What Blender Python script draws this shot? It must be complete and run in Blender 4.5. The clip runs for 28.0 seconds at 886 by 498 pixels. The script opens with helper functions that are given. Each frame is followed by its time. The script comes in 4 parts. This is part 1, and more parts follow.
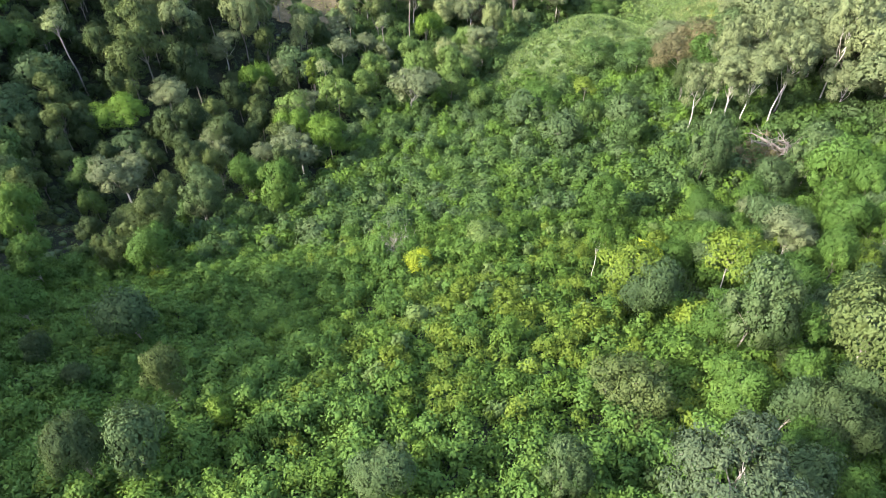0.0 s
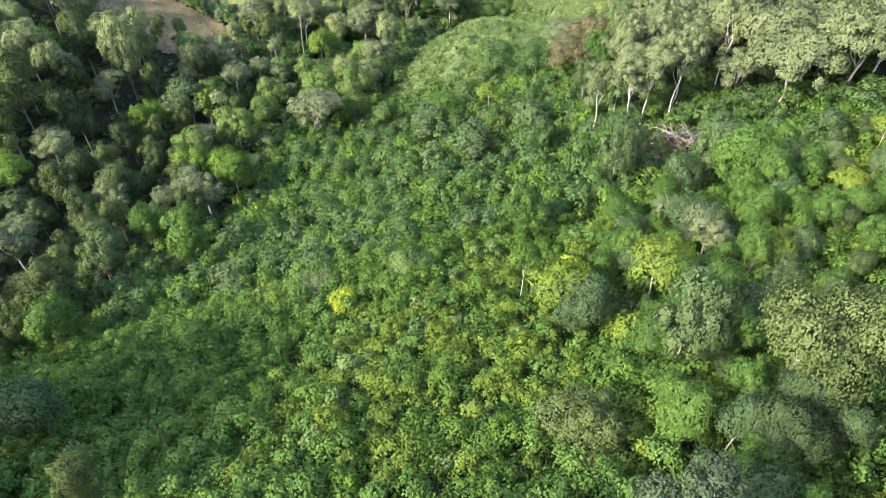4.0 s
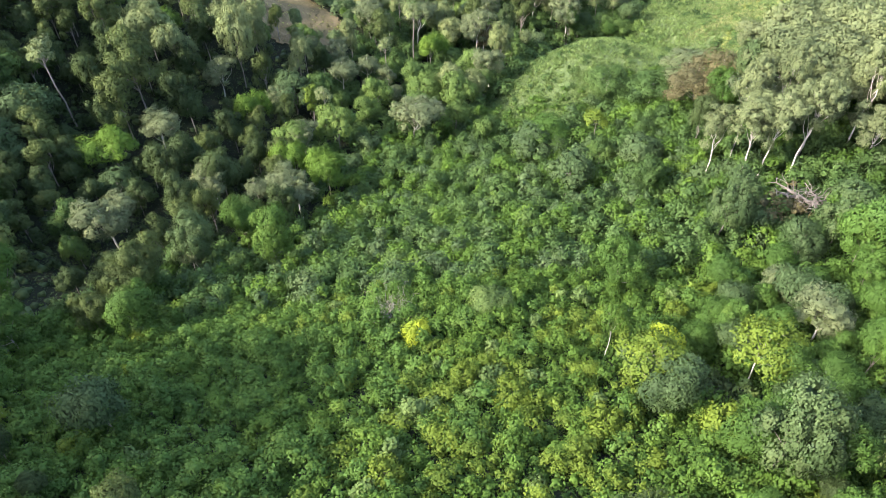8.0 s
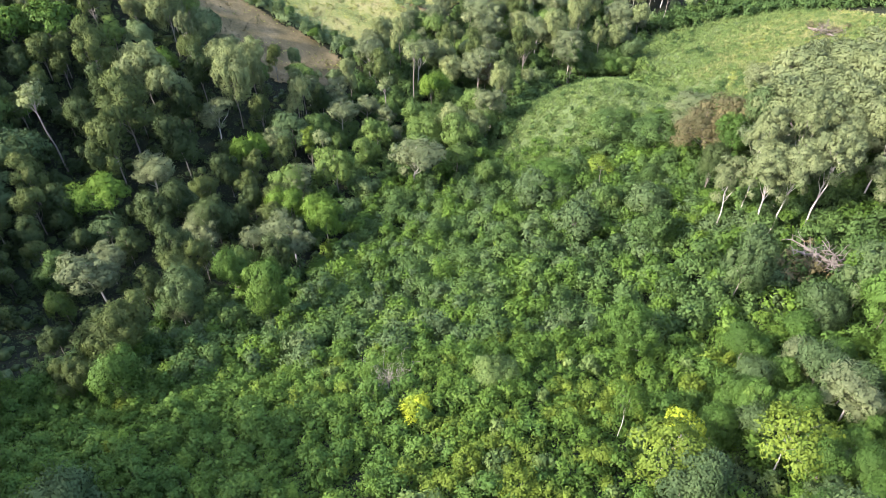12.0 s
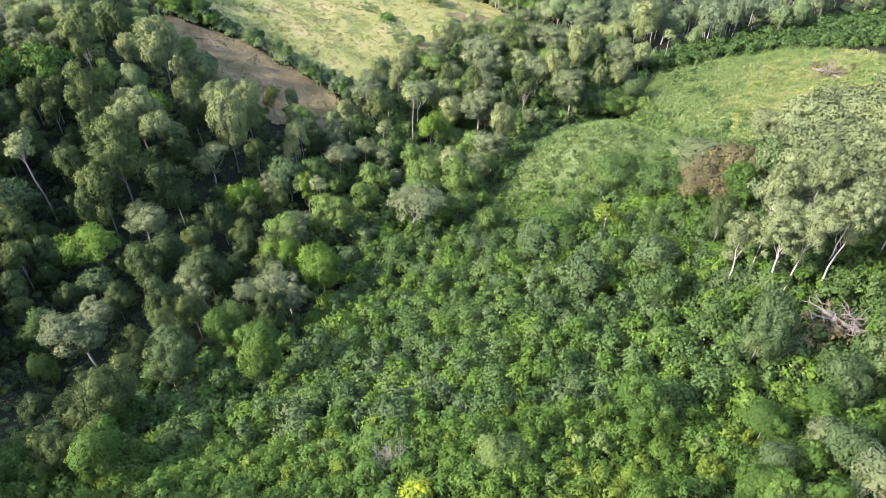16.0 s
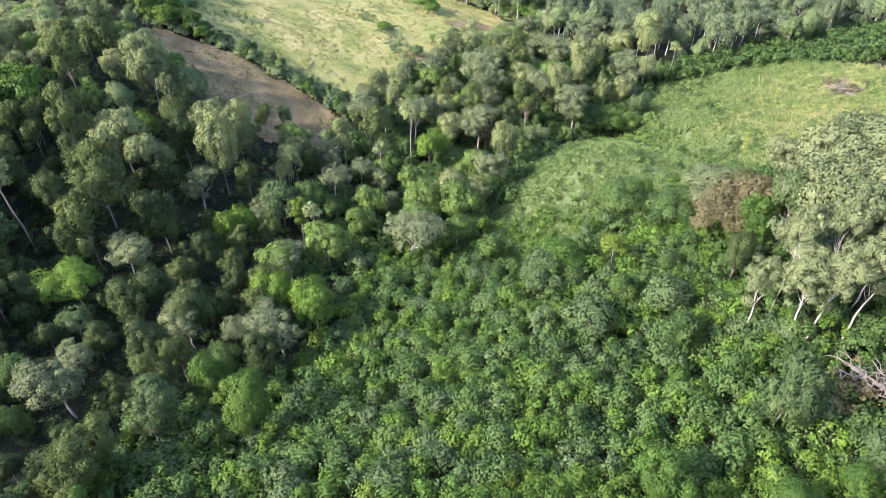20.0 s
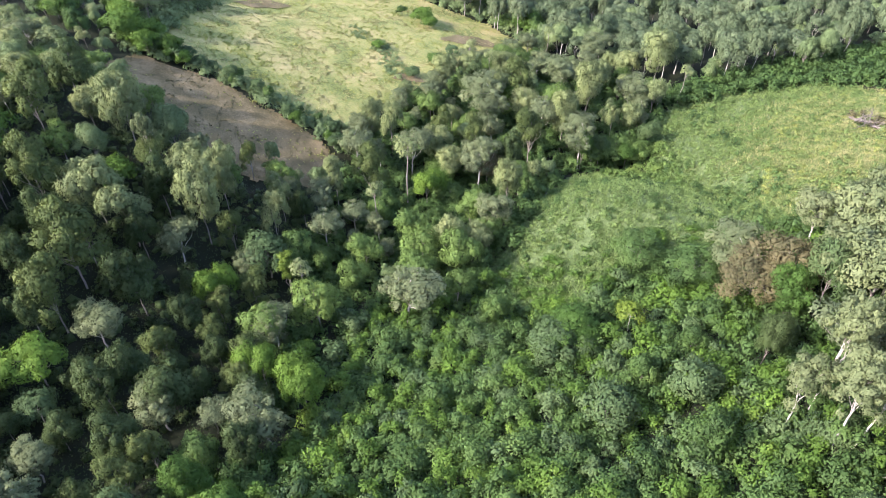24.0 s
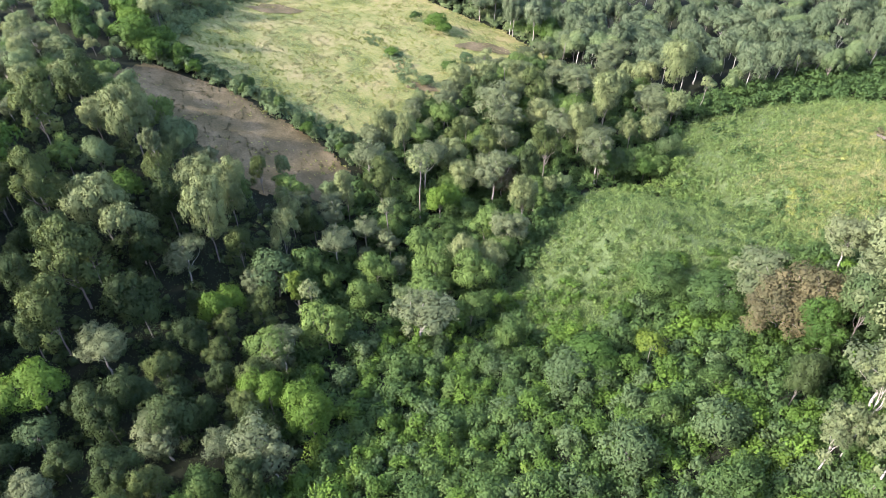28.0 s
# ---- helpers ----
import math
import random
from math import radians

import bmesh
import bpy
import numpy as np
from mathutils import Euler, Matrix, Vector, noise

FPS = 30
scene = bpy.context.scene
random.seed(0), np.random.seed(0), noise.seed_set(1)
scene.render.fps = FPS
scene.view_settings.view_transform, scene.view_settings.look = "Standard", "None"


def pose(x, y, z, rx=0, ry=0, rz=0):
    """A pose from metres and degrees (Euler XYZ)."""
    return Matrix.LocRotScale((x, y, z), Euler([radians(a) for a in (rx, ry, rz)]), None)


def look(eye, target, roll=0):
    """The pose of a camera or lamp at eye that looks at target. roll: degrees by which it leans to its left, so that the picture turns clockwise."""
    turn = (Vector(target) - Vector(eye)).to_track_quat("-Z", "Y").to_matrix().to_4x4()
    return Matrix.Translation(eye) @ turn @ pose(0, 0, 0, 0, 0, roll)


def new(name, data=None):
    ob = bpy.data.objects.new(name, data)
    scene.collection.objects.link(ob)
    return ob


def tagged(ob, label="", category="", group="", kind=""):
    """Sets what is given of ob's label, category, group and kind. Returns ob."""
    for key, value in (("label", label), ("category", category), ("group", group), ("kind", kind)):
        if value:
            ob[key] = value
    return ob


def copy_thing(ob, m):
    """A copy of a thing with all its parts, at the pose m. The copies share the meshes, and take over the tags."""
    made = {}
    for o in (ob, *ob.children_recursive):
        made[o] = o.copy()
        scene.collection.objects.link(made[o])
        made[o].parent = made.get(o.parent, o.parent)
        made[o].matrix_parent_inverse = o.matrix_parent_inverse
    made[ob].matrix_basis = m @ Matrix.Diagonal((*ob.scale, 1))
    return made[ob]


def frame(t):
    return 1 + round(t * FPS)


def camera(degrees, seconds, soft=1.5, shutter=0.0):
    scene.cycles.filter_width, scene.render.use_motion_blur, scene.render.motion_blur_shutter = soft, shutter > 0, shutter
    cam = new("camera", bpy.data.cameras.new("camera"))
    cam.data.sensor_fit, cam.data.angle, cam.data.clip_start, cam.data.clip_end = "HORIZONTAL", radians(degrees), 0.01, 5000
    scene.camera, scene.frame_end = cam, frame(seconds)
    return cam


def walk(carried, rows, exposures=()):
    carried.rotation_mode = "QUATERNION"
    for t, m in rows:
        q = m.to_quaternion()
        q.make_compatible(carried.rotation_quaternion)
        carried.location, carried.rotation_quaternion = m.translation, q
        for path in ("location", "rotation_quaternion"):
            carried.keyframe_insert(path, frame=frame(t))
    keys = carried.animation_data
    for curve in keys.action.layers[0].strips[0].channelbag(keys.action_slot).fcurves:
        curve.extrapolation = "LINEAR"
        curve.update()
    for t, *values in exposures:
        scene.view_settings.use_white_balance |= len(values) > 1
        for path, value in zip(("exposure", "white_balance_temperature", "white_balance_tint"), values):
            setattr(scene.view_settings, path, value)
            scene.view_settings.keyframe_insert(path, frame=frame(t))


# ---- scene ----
EXPOSURE = ((0.0, 3.12, 6200, 20), (11.0, 3.1, 6200, 23), (21.0, 3.07, 5950, 30), (28.0, 2.98, 5900, 30))
# seconds; eye in metres; heading to the left, tilt down and lean in degrees
cam = camera(62.60, 28.0, soft=0.85)
FLIGHT = (
    (0.0, 0.00, 0.00, 70.00, -0.000, 46.907, 0.285),
    (0.5, 0.02, 0.35, 70.09, -0.730, 46.947, 0.157),
    (1.0, 0.02, 0.73, 70.17, -2.403, 46.935, 0.046),
    (1.5, 0.03, 1.15, 70.26, -4.140, 46.904, -0.032),
    (2.0, 0.02, 1.60, 70.34, -5.874, 46.883, -0.105),
    (2.5, 0.02, 2.07, 70.41, -7.603, 46.847, -0.192),
    (4.5, 0.17, 4.37, 70.38, -9.046, 46.843, -0.159),
    (5.0, 0.22, 4.97, 70.37, -7.792, 46.862, -0.193),
    (5.5, 0.28, 5.60, 70.35, -5.528, 46.857, -0.115),
    (6.0, 0.34, 6.25, 70.31, -3.589, 46.850, -0.036),
    (6.5, 0.40, 6.90, 70.27, -2.379, 46.843, 0.011),
    (7.0, 0.46, 7.56, 70.26, -1.327, 46.883, 0.016),
    (7.5, 0.51, 8.22, 70.25, -0.251, 46.905, 0.010),
    (8.0, 0.55, 8.87, 70.25, 0.778, 46.930, -0.013),
    (8.5, 0.55, 9.53, 70.25, 1.028, 46.914, -0.056),
    (9.5, 0.54, 10.90, 70.29, 0.982, 46.987, -0.059),
    (10.5, 0.46, 12.26, 70.30, 0.895, 46.882, -0.005),
    (11.0, 0.43, 12.95, 70.31, 0.874, 46.630, -0.004),
    (11.5, 0.41, 13.64, 70.34, 0.843, 45.859, -0.017),
    (12.0, 0.39, 14.32, 70.37, 0.820, 45.066, -0.040),
    (12.2, 0.38, 14.59, 70.39, 0.836, 44.770, -0.050),
    (12.5, 0.37, 15.00, 70.41, 0.810, 44.271, -0.061),
    (13.0, 0.36, 15.69, 70.44, 0.797, 43.469, -0.080),
    (13.5, 0.36, 16.38, 70.48, 0.813, 42.936, -0.121),
    (15.5, 0.15, 19.03, 70.70, 0.724, 43.055, -0.052),
    (18.0, -0.13, 22.81, 70.75, 0.547, 43.091, 0.028),
    (20.0, -0.29, 27.43, 70.80, 0.431, 43.275, 0.178),
    (21.5, -0.35, 31.89, 71.10, 0.396, 43.466, 0.053),
    (23.5, -0.73, 39.54, 71.44, 0.135, 43.773, 0.220),
    (24.0, -0.84, 41.51, 71.47, 0.092, 43.827, 0.141),
    (24.5, -0.95, 43.34, 71.50, 0.029, 43.786, 0.102),
    (25.0, -1.04, 44.84, 71.54, -0.002, 43.727, 0.083),
    (25.5, -1.13, 45.86, 71.58, 0.057, 43.763, 0.035),
    (26.0, -1.19, 46.45, 71.62, 0.222, 43.890, 0.006),
    (26.5, -1.25, 46.71, 71.67, 0.514, 44.025, 0.004),
    (27.0, -1.29, 46.75, 71.72, 0.789, 44.051, 0.010),
    (27.5, -1.33, 46.67, 71.76, 0.996, 44.039, 0.014),
    (28.0, -1.38, 46.54, 71.79, 1.214, 44.000, 0.001),
)
walk(cam, [(t, pose(x, y, z, 90 - down, 0, left) @ pose(0, 0, 0, 0, 0, lean)) for t, x, y, z, left, down, lean in FLIGHT], EXPOSURE)
# ---- end of flight ----
# ---------------------------------------------------------------- light
SUN_HIGH, SUN_FROM = 38.0, 248.0     # degrees above the horizon; compass bearing, north is +y
world = bpy.data.worlds.new("sky")
scene.world = world
world.use_nodes = True
wn = world.node_tree
sky = wn.nodes.new("ShaderNodeTexSky")
sky.sky_type, sky.sun_disc = "NISHITA", False
sky.sun_elevation, sky.sun_rotation = radians(SUN_HIGH), radians(SUN_FROM)
sky.dust_density, sky.ozone_density = 2.0, 1.0
wn.nodes["Background"].inputs["Strength"].default_value = 0.15
wn.links.new(sky.outputs[0], wn.nodes["Background"].inputs["Color"])
sun = new("sun", bpy.data.lights.new("sun", "SUN"))
sun.data.energy, sun.data.angle, sun.data.color = 2.2, radians(2.5), (1.0, 0.93, 0.80)
sun_way = Vector((math.sin(radians(SUN_FROM)) * math.cos(radians(SUN_HIGH)), math.cos(radians(SUN_FROM)) * math.cos(radians(SUN_HIGH)), math.sin(radians(SUN_HIGH))))
sun.matrix_world = look(sun_way * 400, (0, 0, 0))


# ---------------------------------------------------------------- materials
def node_material(name, rough=0.6, spec=0.3):
    m = bpy.data.materials.new(name)
    m.use_nodes = True
    b = m.node_tree.nodes["Principled BSDF"]
    b.inputs["Roughness"].default_value = rough
    b.inputs["Specular IOR Level"].default_value = spec
    return m, m.node_tree, b


def noise_node(t, scale, detail=3.0, rough=0.55):
    n = t.nodes.new("ShaderNodeTexNoise")
    n.inputs["Scale"].default_value, n.inputs["Detail"].default_value, n.inputs["Roughness"].default_value = scale, detail, rough
    g = t.nodes.new("ShaderNodeNewGeometry")
    t.links.new(g.outputs["Position"], n.inputs["Vector"])
    return n.outputs["Fac"]


def ramp_node(t, fac, stops):
    r = t.nodes.new("ShaderNodeValToRGB")
    while len(r.color_ramp.elements) < len(stops):
        r.color_ramp.elements.new(0.5)
    for e, (p, c) in zip(r.color_ramp.elements, stops):
        e.position, e.color = p, (*c, 1)
    t.links.new(fac, r.inputs[0])
    return r.outputs[0]


def maths(t, op, a, b):
    n = t.nodes.new("ShaderNodeMath")
    n.operation = op
    for i, v in enumerate((a, b)):
        if isinstance(v, (int, float)):
            n.inputs[i].default_value = v
        else:
            t.links.new(v, n.inputs[i])
    return n.outputs[0]


def foliage(name, dark, mid, light, patch=0.09, sheer=0.26, rough=0.66, spec=0.10):
    """Leaves: each leaf, each bush and each tree differs a little, and patches of the ground cover differ more."""
    m, t, b = node_material(name, rough, spec)
    at = t.nodes.new("ShaderNodeAttribute")
    at.attribute_name = "tone"
    ob = t.nodes.new("ShaderNodeObjectInfo")
    g = t.nodes.new("ShaderNodeNewGeometry")
    v = maths(t, "MULTIPLY", at.outputs["Fac"], 0.52)
    v = maths(t, "ADD", v, maths(t, "MULTIPLY", g.outputs["Random Per Island"], 0.04))
    v = maths(t, "ADD", v, maths(t, "MULTIPLY", maths(t, "SUBTRACT", noise_node(t, 5.0, 4.0, 0.7), 0.53), 0.16))
    v = maths(t, "ADD", v, maths(t, "MULTIPLY", ob.outputs["Random"], 0.20))
    v = maths(t, "ADD", v, maths(t, "MULTIPLY", maths(t, "SUBTRACT", noise_node(t, patch), 0.38), 0.48))
    c = ramp_node(t, v, ((0.12, dark), (0.5, mid), (0.92, light)))
    t.links.new(c, b.inputs["Base Color"])
    tr = t.nodes.new("ShaderNodeBsdfTranslucent")
    hue = t.nodes.new("ShaderNodeHueSaturation")
    hue.inputs["Hue"].default_value, hue.inputs["Value"].default_value = 0.49, 1.12
    t.links.new(c, hue.inputs["Color"])
    t.links.new(hue.outputs[0], tr.inputs["Color"])
    mix = t.nodes.new("ShaderNodeMixShader")
    mix.inputs[0].default_value = sheer
    t.links.new(b.outputs[0], mix.inputs[1])
    t.links.new(tr.outputs[0], mix.inputs[2])
    t.links.new(mix.outputs[0], t.nodes["Material Output"].inputs["Surface"])
    return m


def surface(name, stops, scale, fine=6.0, bump=0.4, rough=0.9, spec=0.2):
    """Earth, bark and grass-covered ground: two scales of noise in colour and relief."""
    m, t, b = node_material(name, rough, spec)
    v = maths(t, "ADD", maths(t, "MULTIPLY", noise_node(t, scale, 4.0), 0.5), maths(t, "MULTIPLY", noise_node(t, fine, 5.0, 0.8), 0.5))
    t.links.new(ramp_node(t, v, stops), b.inputs["Base Color"])
    bp = t.nodes.new("ShaderNodeBump")
    bp.inputs["Strength"].default_value, bp.inputs["Distance"].default_value = bump, 0.15
    t.links.new(noise_node(t, fine * 1.7, 4.0, 0.7), bp.inputs["Height"])
    t.links.new(bp.outputs[0], b.inputs["Normal"])
    return m


M_THICKET = foliage("shrub_leaves", (0.0254, 0.0539, 0.00791), (0.0553, 0.105, 0.0137), (0.109, 0.155, 0.0193), sheer=0.28)
M_FLANK = foliage("dark_shrub_leaves", (0.0268, 0.059, 0.0099), (0.0525, 0.104, 0.0171), (0.0976, 0.153, 0.0253), sheer=0.28)
M_VINE = foliage("vine_leaves", (0.0227, 0.046, 0.0123), (0.0471, 0.0868, 0.0201), (0.0877, 0.133, 0.0289), sheer=0.28)
M_YELLOW_GREEN = foliage("yellow_green_leaves", (0.0535, 0.0883, 0.0115), (0.0974, 0.14, 0.0154), (0.155, 0.184, 0.0231), sheer=0.28)
M_SILVER = foliage("silver_green_leaves", (0.0287, 0.0476, 0.02), (0.0481, 0.0704, 0.0308), (0.0721, 0.0951, 0.0426))
# the muted, bluish tint puts the haze of distance into the leaf colour
M_FAR = foliage("hazed_far_leaves", (0.0455, 0.0708, 0.0317), (0.0764, 0.105, 0.0467), (0.114, 0.141, 0.0667))
M_FRESH = foliage("fresh_tree_leaves", (0.0419, 0.0722, 0.0176), (0.0835, 0.136, 0.0289), (0.154, 0.2, 0.0413))
# this deep green carries some of the shade of the wood in its colour
M_DEEP = foliage("shade_deepened_green_leaves", (0.0208, 0.0363, 0.0113), (0.0426, 0.0657, 0.0193), (0.0767, 0.0984, 0.0298))
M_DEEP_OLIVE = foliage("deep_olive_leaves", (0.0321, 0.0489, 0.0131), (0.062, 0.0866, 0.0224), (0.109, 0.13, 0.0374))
M_FOREST = foliage("forest_leaves", (0.0528, 0.0844, 0.0331), (0.105, 0.148, 0.0538), (0.203, 0.228, 0.0826))
M_OLIVE = foliage("olive_leaves", (0.0718, 0.0973, 0.0365), (0.133, 0.163, 0.0576), (0.23, 0.244, 0.0917))
M_GREY = foliage("grey_green_leaves", (0.0561, 0.0751, 0.0314), (0.0939, 0.116, 0.0471), (0.145, 0.163, 0.0689), rough=0.6)
M_PALE = foliage("pale_leaves", (0.0644, 0.0854, 0.0327), (0.104, 0.128, 0.0498), (0.151, 0.176, 0.0697), rough=0.6)
M_LIME = foliage("lime_leaves", (0.0428, 0.084, 0.0112), (0.0738, 0.134, 0.016), (0.117, 0.182, 0.0256), sheer=0.28)
M_YELLOW = foliage("yellow_leaves", (0.12, 0.165, 0.012), (0.21, 0.262, 0.018), (0.3, 0.33, 0.03))
M_STRAW = foliage("pale_yellow_leaves", (0.0411, 0.0609, 0.0154), (0.0629, 0.0869, 0.0232), (0.0861, 0.112, 0.0335))
M_RUST = foliage("rust_leaves", (0.0576, 0.057, 0.0234), (0.0918, 0.0832, 0.0343), (0.123, 0.106, 0.0451))
M_BLUE = foliage("blue_green_leaves", (0.0262, 0.0491, 0.017), (0.0525, 0.0851, 0.0278), (0.0927, 0.123, 0.0413))
M_GRASS = foliage("tall_grass", (0.0465, 0.0796, 0.0204), (0.0829, 0.125, 0.0307), (0.136, 0.162, 0.0478), patch=0.16, sheer=0.2)
M_DRY = foliage("dry_grass", (0.151, 0.154, 0.0555), (0.215, 0.213, 0.0797), (0.29, 0.268, 0.114), patch=0.06, sheer=0.2)
M_GRAZED = foliage("grazed_grass", (0.0951, 0.125, 0.026), (0.18, 0.197, 0.0445), (0.297, 0.255, 0.0854), patch=0.045, sheer=0.2)
M_BARK = surface("grey_bark", ((0.3, (0.10, 0.085, 0.065)), (0.7, (0.22, 0.195, 0.16))), 1.5, 9.0)
M_WHITE_BARK = surface("white_bark", ((0.3, (0.20, 0.18, 0.145)), (0.7, (0.37, 0.34, 0.285))), 0.9, 7.0)
M_DEAD = surface("dead_wood", ((0.3, (0.26, 0.21, 0.17)), (0.7, (0.46, 0.40, 0.34))), 1.5, 9.0)
M_FALLEN = surface("weathered_wood", ((0.3, (0.07, 0.06, 0.046)), (0.7, (0.165, 0.145, 0.115))), 1.2, 9.0)
M_TWIG = surface("grey_twigs", ((0.3, (0.15, 0.125, 0.105)), (0.7, (0.27, 0.23, 0.20))), 1.5, 9.0)
# near-black litter: the shade under the trees is painted into this colour
M_SHADE_FLOOR = surface("shaded_forest_floor", ((0.3, (0.007, 0.009, 0.005)), (0.55, (0.013, 0.016, 0.008)), (0.75, (0.022, 0.020, 0.012))), 0.25, 3.0, 0.9, spec=0.04)
M_SOIL = surface("brown_soil", ((0.36, (0.036, 0.036, 0.015)), (0.45, (0.062, 0.052, 0.022)), (0.52, (0.084, 0.067, 0.031)), (0.62, (0.132, 0.107, 0.054))), 0.2, 2.6, 0.9, spec=0.05)
M_PASTURE = surface("pasture_turf", ((0.40, (0.052, 0.064, 0.018)), (0.45, (0.095, 0.110, 0.029)), (0.52, (0.140, 0.140, 0.044)), (0.60, (0.190, 0.160, 0.066))), 0.12, 1.6, 0.9, spec=0.05)
M_TURF = surface("grassy_turf", ((0.30, (0.034, 0.054, 0.017)), (0.55, (0.060, 0.085, 0.026)), (0.75, (0.095, 0.108, 0.038))), 0.12, 2.5, 0.8)

# ---------------------------------------------------------------- the lie of the land
EASTINGS = np.array((-95, -57, -19, 19, 57, 95), float)
NORTHINGS = np.array((-20, 20, 60, 100, 140, 180, 220, 270), float)
RISE = np.array((
    (83.6, 33.7, 58.8, 64.9, 36.5, 64.0),
    (26.5, 19.6, 36.6, 39.4, 25.0, 35.8),
    (8.2, -10.5, -4.9, 5.4, 10.9, 24.2),
    (12.6, -20.1, -27.8, -7.4, 16.0, 26.5),
    (36.5, -8.4, -30.6, -28.7, -9.1, 13.3),
    (17.1, -11.9, -29.2, -38.8, -34.3, -5.8),
    (-2.6, -23.9, -24.9, -28.6, -40.6, -20.8),
    (-28.4, -37.1, -36.7, -51.7, -65.2, -37.1),
))

# knolls and hollows: x, y, rise, and half-widths; the last three lie unseen in the west: two wooded hills added to cast
# shade, and a dip added to let the sun onto the field
SWELLS = ((29, 140, 9, 13, 14), (0, 56, 3, 14, 12), (38, 172, -4, 8, 8), (46, 161, -4, 7, 8), (53, 147, -4, 7, 9), (-77, 15, 35, 22, 32), (-104, 90, 26, 20, 24), (-110, 168, -24, 20, 28))


def height(x, y):
    """Height of the bare ground: a steep spur that falls from the south into a wooded valley."""
    x, y = np.asarray(x, float), np.asarray(y, float)
    w = np.exp(-((x[..., None, None] - EASTINGS) ** 2 + (y[..., None, None] - NORTHINGS[:, None]) ** 2) / (2 * 34.0 ** 2)) + 1e-30
    z = (w * RISE).sum((-1, -2)) / w.sum((-1, -2))
    for u, v, up, a, b in SWELLS:
        z = z + up * np.exp(-(((x - u) / a) ** 2 + ((y - v) / b) ** 2))
    return z


def inside(x, y, ring):
    x, y = np.asarray(x, float), np.asarray(y, float)
    hit = np.zeros(np.shape(x), bool)
    for (x0, y0), (x1, y1) in zip(ring, ring[1:] + ring[:1]):
        cut = ((y0 > y) != (y1 > y)) & (x < (x1 - x0) * (y - y0) / ((y1 - y0) or 1e-9) + x0)
        hit ^= cut
    return hit


def wobble(x, y, size, seed=0.0):
    """Smooth lattice noise from -1 to 1, in two octaves."""
    out = 0
    for octave, share in ((1.0, 0.7), (2.3, 0.3)):
        a, b = np.asarray(x) / size * octave + seed * 17.3 + 5000, np.asarray(y) / size * octave + seed * 9.1 + 5000
        i, j = np.floor(a), np.floor(b)
        u, v = a - i, b - j
        u, v = u * u * (3 - 2 * u), v * v * (3 - 2 * v)
        knot = lambda p, q: np.modf(np.abs(np.sin(p * 12.9898 + q * 78.233) * 43758.5453))[0] * 2 - 1
        out = out + share * ((knot(i, j) * (1 - u) + knot(i + 1, j) * u) * (1 - v) + (knot(i, j + 1) * (1 - u) + knot(i + 1, j + 1) * u) * v)
    return out * 1.25


BROWN_FIELD = [(-71, 174), (-67, 186), (-60, 184), (-49, 184), (-39, 179), (-28, 173), (-23, 167), (-27, 155), (-38, 153), (-46, 154), (-52, 161), (-57, 165), (-65, 166)]
PASTURE = [(-67, 195), (-69, 212), (-67, 234), (-69, 247), (-62, 263), (-40, 278), (-17, 288), (-7, 281), (14, 270), (29, 246), (15, 237), (1, 220), (-2, 208), (-10, 198), (-19, 187), (-25, 176), (-39, 182), (-49, 186), (-59, 191)]
KNOLL = [(5, 128), (11, 138), (17, 149), (25, 165), (34, 168), (44, 160), (51, 149), (57, 136), (58, 124), (48, 121), (40, 121), (33, 122), (28, 118), (21, 116), (14, 114), (8, 118)]
GRASS_SLOPE = [(47, 185), (56, 198), (70, 201), (84, 197), (94, 185), (96, 160), (86, 132), (66, 126), (57, 127), (50, 130), (47, 138), (45, 150), (43, 163)]
THICKET = [(-42, -6), (-46, 30), (-44, 55), (-38, 74), (-30, 83), (-21, 92), (-17, 104), (-17, 119), (-9, 120), (0, 125), (6, 130), (10, 119), (16, 115), (26, 119), (36, 122), (48, 124), (66, 120), (72, 95), (68, 60), (56, 25), (46, -6)]
LEFT_WOOD = [(-46, 62), (-38, 76), (-28, 86), (-21, 95), (-18, 108), (-18, 121), (-9, 123), (0, 128), (7, 134), (14, 147), (22, 166), (34, 171), (42, 175), (48, 186), (57, 197), (60, 205), (40, 225), (27, 240), (16, 234), (3, 218), (0, 206), (-9, 196), (-18, 184), (-22, 172), (-22, 164), (-26, 153), (-40, 151), (-48, 151), (-56, 162), (-70, 171), (-92, 180), (-105, 130), (-82, 80)]
FAR_WOOD = [(26, 243), (45, 224), (62, 203), (84, 200), (110, 204), (150, 232), (158, 286), (110, 304), (-18, 304), (-8, 281), (13, 268)]
WEST_WOOD = [(-84, 164), (-72, 174), (-69, 186), (-69, 196), (-71, 214), (-68, 235), (-70, 248), (-63, 265), (-20, 288), (-20, 304), (-90, 296), (-122, 230), (-116, 176)]
GROVE = [(50, 79), (47, 92), (50, 109), (58, 117), (84, 124), (100, 110), (94, 80), (70, 70), (52, 74)]
EAST_WOOD = [(15, 24), (16, 44), (24, 53), (33, 60), (44, 66), (60, 66), (64, 40), (52, 12), (26, 6), (16, 12)]


